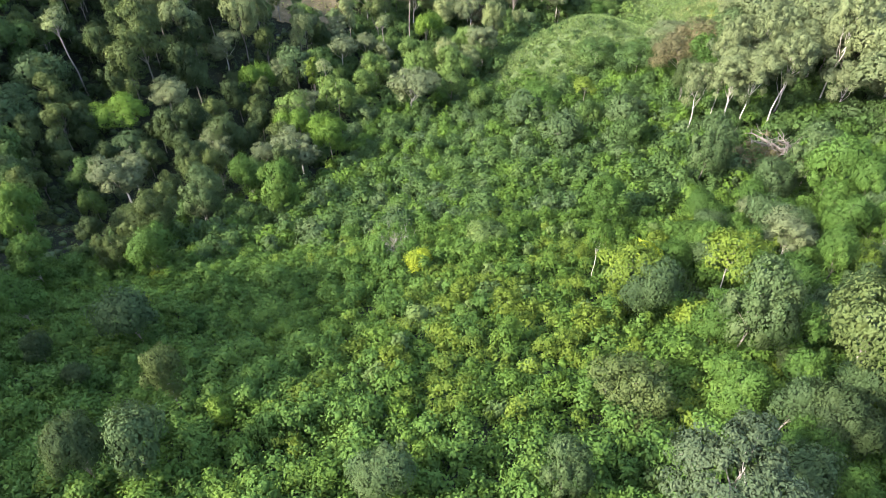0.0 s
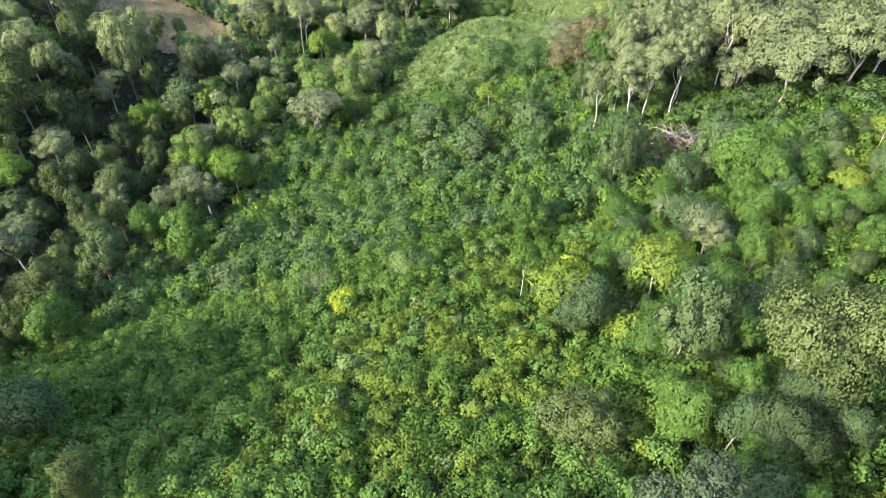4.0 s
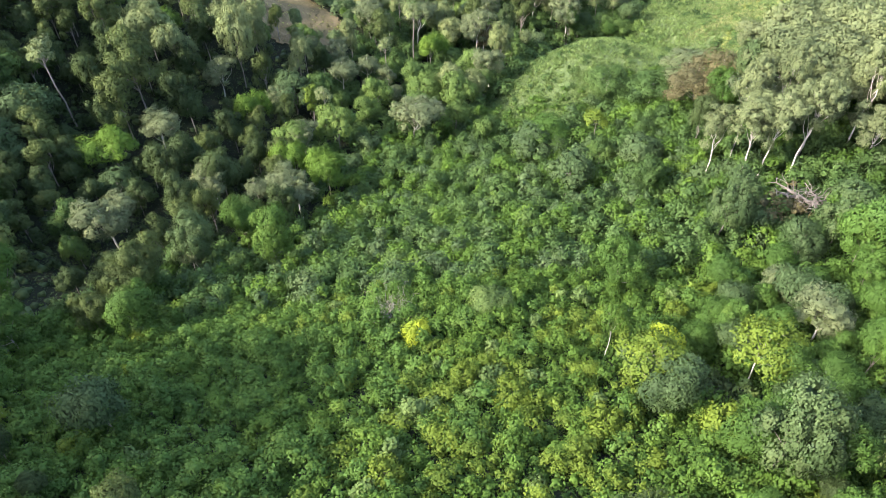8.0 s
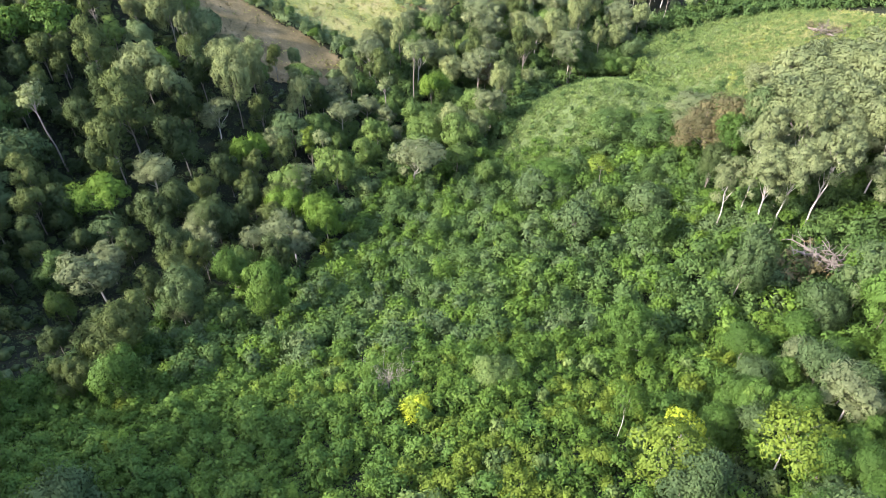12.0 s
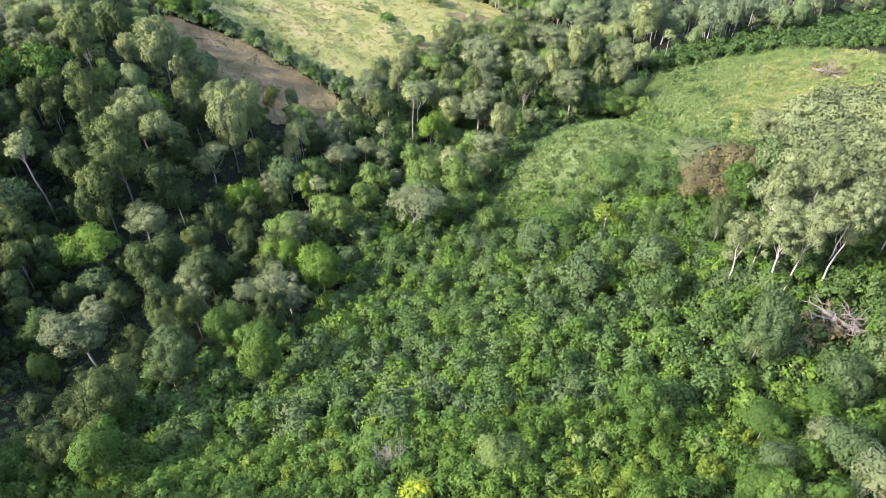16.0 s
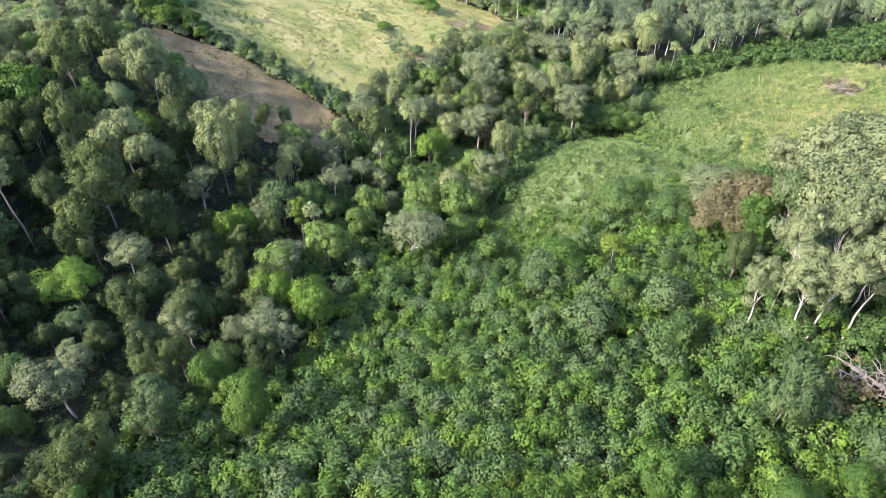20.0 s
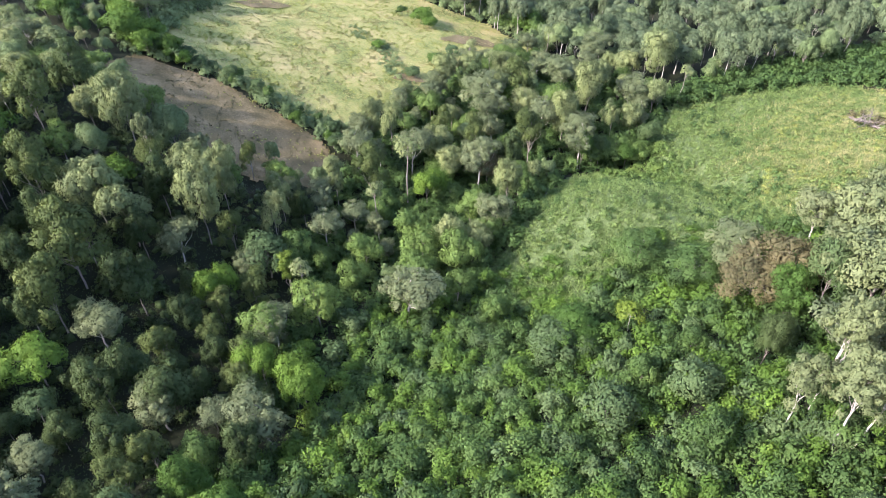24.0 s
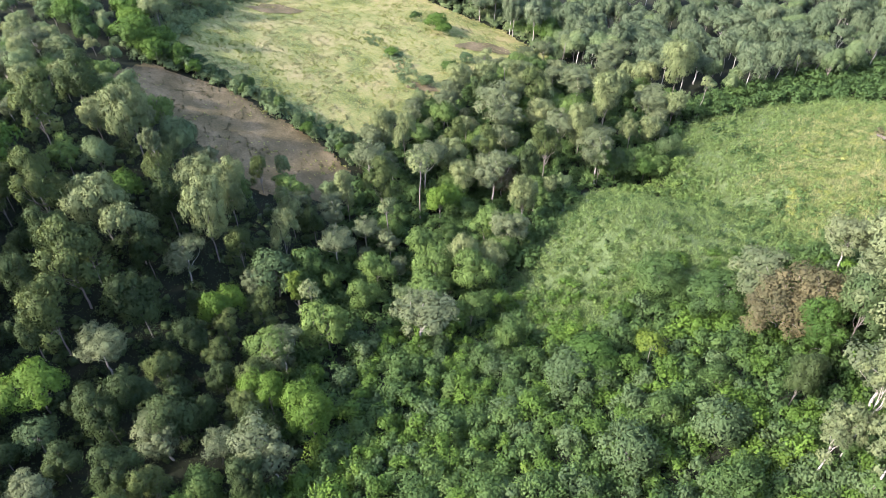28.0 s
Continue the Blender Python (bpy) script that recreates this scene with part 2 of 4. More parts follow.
def mesh_of(name, co, quads, material, tone=None, smooth=False, turn=None):
    me = bpy.data.meshes.new(name)
    co, quads = np.asarray(co, np.float32), np.asarray(quads, np.int32)
    n, k = len(quads), quads.shape[1]
    me.vertices.add(len(co))
    me.vertices.foreach_set("co", co.ravel())
    me.loops.add(n * k)
    me.loops.foreach_set("vertex_index", quads.ravel())
    me.polygons.add(n)
    me.polygons.foreach_set("loop_start", np.arange(0, n * k, k, dtype=np.int32))
    if smooth:
        me.polygons.foreach_set("use_smooth", np.ones(n, bool))
    me.materials.append(material)
    me.update(calc_edges=True)
    if turn is not None:
        me.attributes.new("custom_normal", "FLOAT_VECTOR", "POINT").data.foreach_set("vector", np.asarray(turn, np.float32).ravel())
    if tone is not None:
        me.attributes.new("tone", "FLOAT", "FACE").data.foreach_set("value", np.asarray(tone, np.float32))
    return me


def sheet(name, xs, ys, lift, material, ring=None, rough=0.0):
    """A patch of ground that follows the land; with a ring, only the cells inside it."""
    X, Y = np.meshgrid(xs, ys)
    Z = height(X, Y) + lift + rough * wobble(X, Y, 1.7) + 2.2 * rough * wobble(X, Y, 6.0, 3.0)
    co = np.stack([X, Y, Z], -1).reshape(-1, 3)
    j, i = np.meshgrid(np.arange(len(ys) - 1), np.arange(len(xs) - 1), indexing="ij")
    a = (j * len(xs) + i).ravel()
    q = np.stack([a, a + 1, a + 1 + len(xs), a + len(xs)], 1)
    if ring:
        c = co[q].mean(1)
        keep = inside(c[:, 0] + 1.2 * wobble(c[:, 0], c[:, 1], 5.0, 1.0), c[:, 1] + 1.2 * wobble(c[:, 0], c[:, 1], 4.0, 2.0), ring)
        q = q[keep]
        used, back = np.unique(q, return_inverse=True)
        co, q = co[used], back.reshape(q.shape)
    return new(name, mesh_of(name, co, q, material, smooth=True))


far_w = np.array((-2400, -1500, -900, -500, -320, -230), float)
ground = sheet("ground", np.concatenate([far_w, np.arange(-190, 191, 2.0), -far_w[::-1]]), np.concatenate([far_w, np.arange(-180, 361, 2.0), np.array((400, 480, 700, 1100, 1700, 2600), float)]), 0.0, M_SHADE_FLOOR, rough=0.12)
tagged(ground, "leaf-littered hillside soil under dense vegetation, its shade painted near-black", "ground", kind="structure")
field = sheet("field", np.arange(-76, -16, 0.8), np.arange(148, 192, 0.8), 0.22, M_SOIL, BROWN_FIELD, 0.05)
tagged(field, "bare brown ploughed hillside field with thin stubble", "field", kind="structure")
pasture = sheet("pasture", np.arange(-78, 34, 0.9), np.arange(172, 292, 0.9), 0.22, M_PASTURE, PASTURE, 0.06)
tagged(pasture, "sunlit yellow-green grazed pasture on a slope", "pasture", kind="structure")
knoll = sheet("knoll_ground", np.arange(0, 56, 0.9), np.arange(108, 172, 0.9), 0.22, M_TURF, KNOLL, 0.06)
tagged(knoll, "rounded grassy knoll above the valley", "ground", kind="structure")
slope = sheet("slope_ground", np.arange(40, 102, 0.9), np.arange(122, 206, 0.9), 0.22, M_TURF, GRASS_SLOPE, 0.06)
tagged(slope, "grassy hillside with dry pale patches", "ground", kind="structure")

# ---------------------------------------------------------------- leaves, blades and branches
rng = np.random.default_rng(7)


def unit(v):
    return v / np.maximum(np.linalg.norm(v, axis=-1, keepdims=True), 1e-9)


def leaves(at, out, long, wide, fold=0.25):
    """One folded, pointed spray of leaves (four corners) at each place, facing outwards and hanging a little."""
    n = len(at)
    hang = rng.normal(scale=0.75, size=(n, 3)) + np.array((0, 0, -0.75)) + 0.5 * out * np.array((1, 1, 0))
    side = unit(np.cross(hang, out))
    run = np.cross(out, side)
    L, W = (long * rng.uniform(0.65, 1.35, n))[:, None], (wide * rng.uniform(0.65, 1.35, n))[:, None]
    co = np.stack([at - run * L * 0.5, at + side * W * 0.5 + out * W * fold - run * L * 0.1, at + run * L * 0.5 - out * L * 0.14, at - side * W * 0.5 + out * W * fold - run * L * 0.1], 1)
    return co.reshape(-1, 3)


def dome_points(centre, radius, flat, own, aim, low=-0.2):
    """Places and outward ways on the outer side of many leafy lobes, on the side that aim points to; own: the lobe of each spray."""
    aim, n = aim[own], len(own)
    d = unit(rng.normal(size=(n, 3)))
    along = (d * aim).sum(-1, keepdims=True)
    d = np.where(along < low, d - 2 * along * aim, d)
    spin = rng.uniform(0, 6.3, (len(centre), 3))[own]
    deep = 0.95 + 0.12 * np.sin(5.0 * d + spin).sum(-1) + 0.09 * rng.normal(size=n) + (rng.uniform(size=n) < 0.2) * rng.uniform(0.05, 0.35, n)
    at = centre[own] + d * (deep * radius[own])[:, None] * np.stack([np.ones(n), np.ones(n), flat[own]], -1)
    out = unit(d * 0.85 + rng.normal(scale=0.42, size=d.shape) + np.array((0, 0, 0.28)))
    soft = unit(0.45 * d + 0.36 * out + 0.28 * aim)
    return at, out, soft


CORNERS = np.array([(x, y, z) for x in (-1, 1) for y in (-1, 1) for z in (-1, 1)]) / math.sqrt(3)
SIDES = np.array(((0, 1, 3, 2), (4, 6, 7, 5), (0, 4, 5, 1), (2, 3, 7, 6), (0, 2, 6, 4), (1, 5, 7, 3)))
UP = np.array((0.0, 0.0, 1.0))


def leaf_mesh(name, centre, radius, flat, per, long, wide, material, tone=None, low=-0.2, heart=0.7, middle=None, thin_out=False):
    """Lobes of leaf sprays; each has a dense, uneven heart of foliage, so that one cannot look through it."""
    n = len(centre)
    aim = np.broadcast_to(UP, centre.shape) if middle is None else unit(unit(centre - middle) + 0.55 * UP)
    share = np.square(radius) / np.mean(np.square(radius))
    own = np.repeat(np.arange(n), np.maximum(4, (per * share).astype(int)))
    at, out, soft = dome_points(centre, radius, flat, own, aim, low)
    t = rng.uniform(0, 1, n) if tone is None else tone
    t_leaf = np.clip(t[own] + rng.normal(scale=0.06, size=len(own)), 0, 1)
    if thin_out:
        # sprays buried inside a neighbouring lobe are left out
        keep = np.ones(len(at), bool)
        for k in range(n):
            keep &= (own == k) | ((((at - centre[k]) / np.array((1, 1, flat[k]))) ** 2).sum(1) > (0.82 * radius[k]) ** 2)
        at, out, soft, t_leaf = at[keep], out[keep], soft[keep], t_leaf[keep]
    co = leaves(at, out, long, wide)
    quads = np.arange(len(co)).reshape(-1, 4)
    turn = np.repeat(soft, 4, axis=0)
    if heart:
        a = rng.uniform(0, math.pi, n)
        spun = np.stack([np.stack([np.cos(a), -np.sin(a), 0 * a], -1), np.stack([np.sin(a), np.cos(a), 0 * a], -1), np.stack([0 * a, 0 * a, 1 + 0 * a], -1)], 1)
        box = np.einsum("nij,kj->nki", spun, CORNERS) * rng.uniform(0.8, 1.15, (n, 8, 1)) * (radius * heart)[:, None, None] * np.stack([np.ones(n), np.ones(n), flat], -1)[:, None]
        quads = np.concatenate([quads, len(co) + (np.arange(n)[:, None, None] * 8 + SIDES).reshape(-1, 4)])
        co = np.concatenate([co, (centre[:, None] + box).reshape(-1, 3)])
        turn = np.concatenate([turn, unit(box).reshape(-1, 3)])
        t_leaf = np.concatenate([t_leaf, np.repeat(t, 6)])
    return mesh_of(name, co, quads, material, t_leaf, smooth=True, turn=turn)


def cover(radius, long, wide, share):
    """How many sprays cover that share of a lobe's outer side."""
    return max(6, int(share * 2.4 * math.pi * float(np.mean(np.square(radius))) / (0.5 * long * wide)))


def tubes(name, limbs, material, sides=6):
    """Tapered, slightly crooked limbs: each a list of points with radii."""
    co, quads = [], []
    for pts, rad in limbs:
        pts = np.asarray(pts, float)
        way = unit(np.gradient(pts, axis=0))
        s = unit(np.cross(way, np.array((0.31, 0.93, 0.17))))
        u = np.cross(way, s)
        base = sum(len(c) for c in co)
        a = np.arange(sides) * 2 * math.pi / sides
        ring = pts[:, None] + np.asarray(rad)[:, None, None] * (np.cos(a)[None, :, None] * s[:, None] + np.sin(a)[None, :, None] * u[:, None])
        co.append(ring.reshape(-1, 3))
        for k in range(len(pts) - 1):
            for i in range(sides):
                quads.append((base + k * sides + i, base + k * sides + (i + 1) % sides, base + (k + 1) * sides + (i + 1) % sides, base + (k + 1) * sides + i))
    return mesh_of(name, np.concatenate(co), np.array(quads), material, smooth=True)


def bend(a, b, n=5, wild=0.08, droop=0.0):
    """A crooked line of n points from a to b."""
    a, b = np.asarray(a, float), np.asarray(b, float)
    f = np.linspace(0, 1, n)[:, None]
    p = a + (b - a) * f
    p[1:-1] += rng.normal(scale=wild * np.linalg.norm(b - a), size=(n - 2, 3)) * np.array((1, 1, 0.5))
    p[:, 2] += droop * np.linalg.norm(b - a) * (f[:, 0] * (1 - f[:, 0]))
    return p


def part(name, me, parent, label=""):
    ob = new(name, me)
    ob.parent = parent
    return tagged(ob, label) if label else ob


def tree(name, tall, crown, shape, leaf, bark, lobes, long, trunk=0.16, bare=0.45, lean=0.0, wide=0.56, dense=0.88, twigs=0, limb_parts=False, lobe=0.31, loose=0.08, low=-0.5):
    """A tapered trunk, limbs to the lobes, and a crown of leafy lobes. shape: height of the crown over its width."""
    root = new(name)
    mid = np.array((lean * tall * bare, 0.0, tall * bare))
    half = (tall - tall * bare) / 2
    heart = np.array((lean * tall * (1 + bare) / 2, 0, tall * bare + half))
    # a large crown is built of a few smaller heads at different heights
    heads = 1 if lobes < 24 or shape < 0.7 else 3 + (lobes > 36)
    k = np.arange(lobes) // heads
    up = low + (1 - low) * (k + 0.5) / math.ceil(lobes / heads)
    a = k * 2.39996 + rng.uniform(0, 6.3) + rng.normal(scale=0.22, size=lobes)
    r = np.sqrt(1 - up * up)
    d = unit(np.stack([r * np.cos(a), r * np.sin(a), up], -1) + rng.normal(scale=0.10 + loose, size=(lobes, 3)))
    order = rng.permutation(lobes)
    d, head = d[order], (np.arange(lobes) % heads)[order]
    out = rng.uniform(0.52, 0.80, (lobes, 1)) * (0.95 + 0.20 * np.sin(2 * np.arctan2(d[:, 1], d[:, 0]) + rng.uniform(0, 6.3) + 4 * d[:, 2])[:, None]) + loose * rng.normal(size=(lobes, 1))
    size = crown * lobe * rng.lognormal(0, 0.36, lobes) * (24 / lobes) ** 0.36
    flat = np.full(lobes, 0.82)
    c = heart + d * out * np.array((crown, crown, crown * shape)) * (1.0 if heads == 1 else 0.74) * np.array((1, 1, 0.88))
    if heads > 1:
        b = np.arange(heads) * 6.283 / heads + rng.uniform(0, 6.3) + rng.normal(scale=0.3, size=heads)
        far = crown * rng.uniform(0.28, 0.50, heads)
        c = c + np.stack([far * np.cos(b), far * np.sin(b), crown * shape * rng.uniform(-0.38, 0.42, heads)], -1)[head]
    trunk_top = heart + np.array((0, 0, min(half * 0.5, crown * shape * 0.35)))
    limbs = [(bend((0, 0, -0.8), mid, 5, 0.02), np.linspace(trunk, trunk * 0.72, 5)), (bend(mid, trunk_top, 4, 0.05), np.linspace(trunk * 0.72, trunk * 0.3, 4))]
    boughs = []
    for k in range(min(lobes, 10)):
        f = rng.uniform(0.0, 0.75)
        boughs.append((bend(mid + (trunk_top - mid) * f, c[k] + np.array((0, 0, size[k] * 0.45 * (twigs > 0))), 4, 0.05), np.linspace(trunk * 0.32, trunk * 0.10, 4)))
    for k in range(twigs):
        k = k % min(lobes, 10)
        e = c[k]
        boughs.append((bend(e, e + unit(rng.normal(size=3) + np.array((0, 0, 0.5))) * size[k] * 1.1, 3, 0.1), np.linspace(trunk * 0.11, trunk * 0.03, 3)))
    part("trunk", tubes("trunk", limbs if limb_parts else limbs + boughs, bark), root)
    for w in boughs if limb_parts else ():
        part("limb", tubes("limb", [w], bark, 5), root)
    tone = np.clip(0.46 + rng.normal(scale=0.15, size=lobes), 0, 1)
    part("crown", leaf_mesh("crown", c, size, flat, cover(size, long, long * wide, dense), long, long * wide, leaf, tone, -0.3, 0.58 if dense > 0.8 else 0.4, heart - np.array((0, 0, 0.3 * crown * shape)), True), root)
    return root


def dead_bush(name, tall=2.6, n=60, spread=0.95):
    root = new(name)
    for k in range(4):
        sticks = []
        for j in range(n // 4):
            e = np.array((rng.normal() * spread * 0.6 * tall, rng.normal() * spread * 0.6 * tall, tall * rng.uniform(0.5, 1.0)))
            b = bend((0, 0, -0.2), e, 5, 0.1)
            sticks.append((b, np.linspace(0.020, 0.007, 5)))
            for i in range(3):
                s = b[int(rng.integers(2, 5))]
                sticks.append((bend(s, s + unit(rng.normal(size=3) + np.array((0, 0, 0.6))) * tall * 0.26, 3, 0.1), np.linspace(0.011, 0.005, 3)))
        part("branch", tubes("branch", sticks, M_TWIG, 4), root)
    return root


TALL = {}          # kind: list of (model, its height)
LABEL = {}


def reach(me):
    """How far most of a mesh spreads from its middle, across."""
    co = np.empty(len(me.vertices) * 3, np.float32)
    me.vertices.foreach_get("co", co)
    co = co.reshape(-1, 3)[:, :2]
    return float(np.percentile(np.linalg.norm(co - np.median(co, 0), axis=1), 94))


SPREAD = {}        # kind: crown radius of each model


def kind(key, label, category, group, makers):
    TALL[key] = [(m(), h) for m, h in makers]
    for m, h in TALL[key]:
        tagged(m, label, category, group)
    LABEL[key] = [False] * len(makers)
    SPREAD[key] = [max(reach(o.data) for o in m.children) for m, h in TALL[key]]


def plant(key, x, y, tall, spin=None, wide=1.0, tilt=0.0, label="", crown=0.0):
    """Puts one tree or shrub of a kind on the ground, tall metres high, with a crown of that radius if one is given."""
    i = int(rng.integers(len(TALL[key])))
    m, h = TALL[key][i]
    s = tall / h
    if crown:
        wide = min(1.7, max(0.65, crown / (SPREAD[key][i] * s)))
    at = pose(x, y, float(height(x, y)) - 0.05, tilt, 0, float(rng.uniform(0, 360)) if spin is None else spin) @ Matrix.Diagonal((s * wide, s * wide, s, 1))
    if LABEL[key][i]:
        ob = copy_thing(m, at)
    else:
        m.matrix_basis, LABEL[key][i], ob = at, True, m
    if label:
        ob["label"] = label
    return ob


FOREST, SPUR, SLOPE = "trees of the valley wood", "small trees in the thicket", "flat-crowned trees on the slope"
kind("forest_tree", "broad-crowned dark green forest tree with clumped leaves", "tree", FOREST, [
    (lambda: tree("forest_tree", 13, 3.9, 1.22, M_FOREST, M_BARK, 34, 0.36, bare=0.20), 13),
    (lambda: tree("forest_tree", 14, 4.2, 1.16, M_FOREST, M_BARK, 40, 0.36, bare=0.24, twigs=6), 14),
    (lambda: tree("forest_tree", 12, 3.4, 1.40, M_FOREST, M_BARK, 28, 0.36, bare=0.18, twigs=8, loose=0.12), 12)])
kind("olive_tree", "broad forest tree with a clumped olive-green crown", "tree", FOREST, [
    (lambda: tree("olive_tree", 12, 3.6, 1.28, M_OLIVE, M_BARK, 34, 0.34, bare=0.20), 12),
    (lambda: tree("olive_tree", 13, 3.4, 1.46, M_OLIVE, M_BARK, 28, 0.34, bare=0.20, twigs=8, loose=0.13), 13),
    (lambda: tree("olive_tree", 12, 3.9, 1.10, M_OLIVE, M_BARK, 40, 0.34, bare=0.24, twigs=8, loose=0.05), 12)])
kind("green_tree", "leafy fresh-green tree hung with creepers", "tree", FOREST, [
    (lambda: tree("green_tree", 12, 3.6, 1.20, M_FRESH, M_BARK, 30, 0.38, bare=0.18), 12),
    (lambda: tree("green_tree", 11, 3.4, 1.15, M_FRESH, M_BARK, 26, 0.38, bare=0.18, loose=0.12), 11),
    (lambda: tree("green_tree", 11, 3.0, 1.35, M_FRESH, M_BARK, 24, 0.38, bare=0.16), 11)])
kind("spur_tree", "leafy green tree rising out of the thicket of the spur", "tree", SPUR, [
    (lambda: tree("spur_tree", 9, 3.0, 1.00, M_FLANK, M_BARK, 36, 0.23, 0.12, 0.15), 9),
    (lambda: tree("spur_tree", 9, 3.2, 0.85, M_DEEP, M_BARK, 34, 0.23, 0.12, 0.18, twigs=8), 9),
    (lambda: tree("spur_tree", 9, 3.0, 0.90, M_FLANK, M_BARK, 30, 0.25, 0.12, 0.18, loose=0.06), 9),
    (lambda: tree("spur_tree", 9, 2.8, 1.05, M_BLUE, M_BARK, 30, 0.23, 0.12, 0.2, twigs=10, loose=0.05), 9)])
# a dark-leaved sort, with part of the western wood's shade in its leaf colour
kind("dark_tree", "dark green forest tree with a dense rounded crown, leaves partly darkened for shade", "tree", FOREST, [
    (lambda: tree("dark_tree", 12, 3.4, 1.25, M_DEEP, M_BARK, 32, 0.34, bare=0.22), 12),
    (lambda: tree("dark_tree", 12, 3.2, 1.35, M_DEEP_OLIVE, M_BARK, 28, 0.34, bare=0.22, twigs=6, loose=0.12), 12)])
kind("grey_tree", "slender tree with a pale grey-green crown and light trunk", "tree", FOREST, [
    (lambda: tree("grey_tree", 12, 2.5, 1.55, M_GREY, M_WHITE_BARK, 40, 0.22, 0.13, 0.28, 0.06, twigs=10, loose=0.16, lobe=0.28, low=-0.8), 12),
    (lambda: tree("grey_tree", 11, 2.3, 1.45, M_GREY, M_WHITE_BARK, 34, 0.22, 0.12, 0.30, 0.08, twigs=10, loose=0.16, lobe=0.28, low=-0.8), 11)])
kind("white_trunk_tree", "tall pale-leaved tree with a bare white trunk", "tree", "white-trunked trees by the clearing", [
    (lambda: tree("white_trunk_tree", 17, 3.4, 1.35, M_PALE, M_WHITE_BARK, 64, 0.26, 0.17, 0.36, 0.05, dense=0.85, twigs=16, limb_parts=True, loose=0.17, lobe=0.27, low=-0.3), 17),
    (lambda: tree("white_trunk_tree", 15, 3.0, 1.35, M_PALE, M_WHITE_BARK, 54, 0.26, 0.15, 0.36, 0.03, dense=0.85, twigs=14, limb_parts=True, loose=0.17, lobe=0.27), 15)])
kind("grove_tree", "tall grey-green tree of the dense hillside grove", "tree", "trees of the grove", [
    (lambda: tree("grove_tree", 14, 4.6, 0.75, M_GREY, M_WHITE_BARK, 66, 0.30, 0.2, 0.30, 0.05, twigs=10, loose=0.15, lobe=0.27), 14),
    (lambda: tree("grove_tree", 13, 4.2, 0.80, M_PALE, M_BARK, 58, 0.30, 0.2, 0.28, 0.03, loose=0.15, lobe=0.27), 13)])
kind("far_tree", "grey-green tree of the woodland across the valley, haze tinted into its leaves", "tree", "trees of the far woodland", [
    (lambda: tree("far_tree", 13, 4.2, 1.05, M_FAR, M_WHITE_BARK, 24, 0.55, 0.2, 0.30, 0.03, twigs=4, loose=0.12), 13),
    (lambda: tree("far_tree", 13, 3.8, 1.2, M_FAR, M_WHITE_BARK, 20, 0.55, 0.2, 0.36, 0.04, twigs=4, loose=0.13), 13)])
kind("thin_tree", "very slender tall tree with a small sparse crown", "tree", "slender trees of the wood", [
    (lambda: tree("thin_tree", 16, 2.0, 1.1, M_OLIVE, M_BARK, 10, 0.36, 0.14, 0.66, 0.06, dense=0.7, twigs=10, limb_parts=True, loose=0.1, lobe=0.26), 16)])
kind("umbrella_tree", "open flat-crowned tree with white spreading branches", "tree", SLOPE, [
    (lambda: tree("umbrella_tree", 8, 2.6, 0.42, M_YELLOW_GREEN, M_WHITE_BARK, 26, 0.24, 0.07, 0.40, 0.05, dense=0.6, twigs=24, limb_parts=True, lobe=0.26, low=-0.1), 8),
    (lambda: tree("umbrella_tree", 8, 2.4, 0.45, M_THICKET, M_WHITE_BARK, 26, 0.24, 0.07, 0.40, -0.05, dense=0.6, twigs=24, limb_parts=True, lobe=0.26, low=-0.1), 8)])
kind("straw_tree", "flat-crowned tree with pale yellow-green leaves and white limbs", "tree", SLOPE, [
    (lambda: tree("straw_tree", 8, 3.0, 0.42, M_STRAW, M_WHITE_BARK, 40, 0.19, 0.10, 0.40, -0.05, dense=0.6, twigs=30, limb_parts=True, lobe=0.26, low=-0.3, loose=0.12), 8)])
kind("cecropia_tree", "open tree with large grey-green lobed leaves and white branches", "tree", "", [
    (lambda: tree("cecropia_tree", 10, 3.0, 0.6, M_SILVER, M_WHITE_BARK, 54, 0.18, 0.15, 0.35, 0.03, wide=0.45, dense=0.82, twigs=26, limb_parts=True, lobe=0.24, loose=0.14), 10)])
kind("slope_tree", "bushy green tree rising from the thicket", "tree", SPUR, [
    (lambda: tree("slope_tree", 7, 2.8, 0.75, M_VINE, M_BARK, 24, 0.32, 0.12, 0.2), 7),
    (lambda: tree("slope_tree", 7, 3.0, 0.65, M_BLUE, M_BARK, 24, 0.32, 0.12, 0.2, loose=0.06), 7),
    (lambda: tree("slope_tree", 6, 2.4, 0.85, M_THICKET, M_BARK, 20, 0.32, 0.10, 0.2), 6)])
kind("lime_tree", "round-headed bright lime-green tree", "tree", "", [
    (lambda: tree("lime_tree", 9, 3.4, 0.72, M_LIME, M_BARK, 36, 0.28, 0.15, 0.3, lobe=0.30, loose=0.02, low=-0.3), 9)])
kind("yellow_bush", "small bush with bright yellow leaves", "bush", "", [
    (lambda: tree("yellow_bush", 2.6, 1.0, 1.3, M_YELLOW, M_BARK, 14, 0.20, 0.05, 0.15, loose=0.08, lobe=0.30), 2.6)])
kind("pale_bush", "airy pale yellow-green bush", "bush", "pale bushes on the slope", [
    (lambda: tree("pale_bush", 5, 2.6, 0.6, M_STRAW, M_DEAD, 40, 0.17, 0.08, 0.2, dense=0.82, twigs=18, loose=0.14, lobe=0.24), 5)])
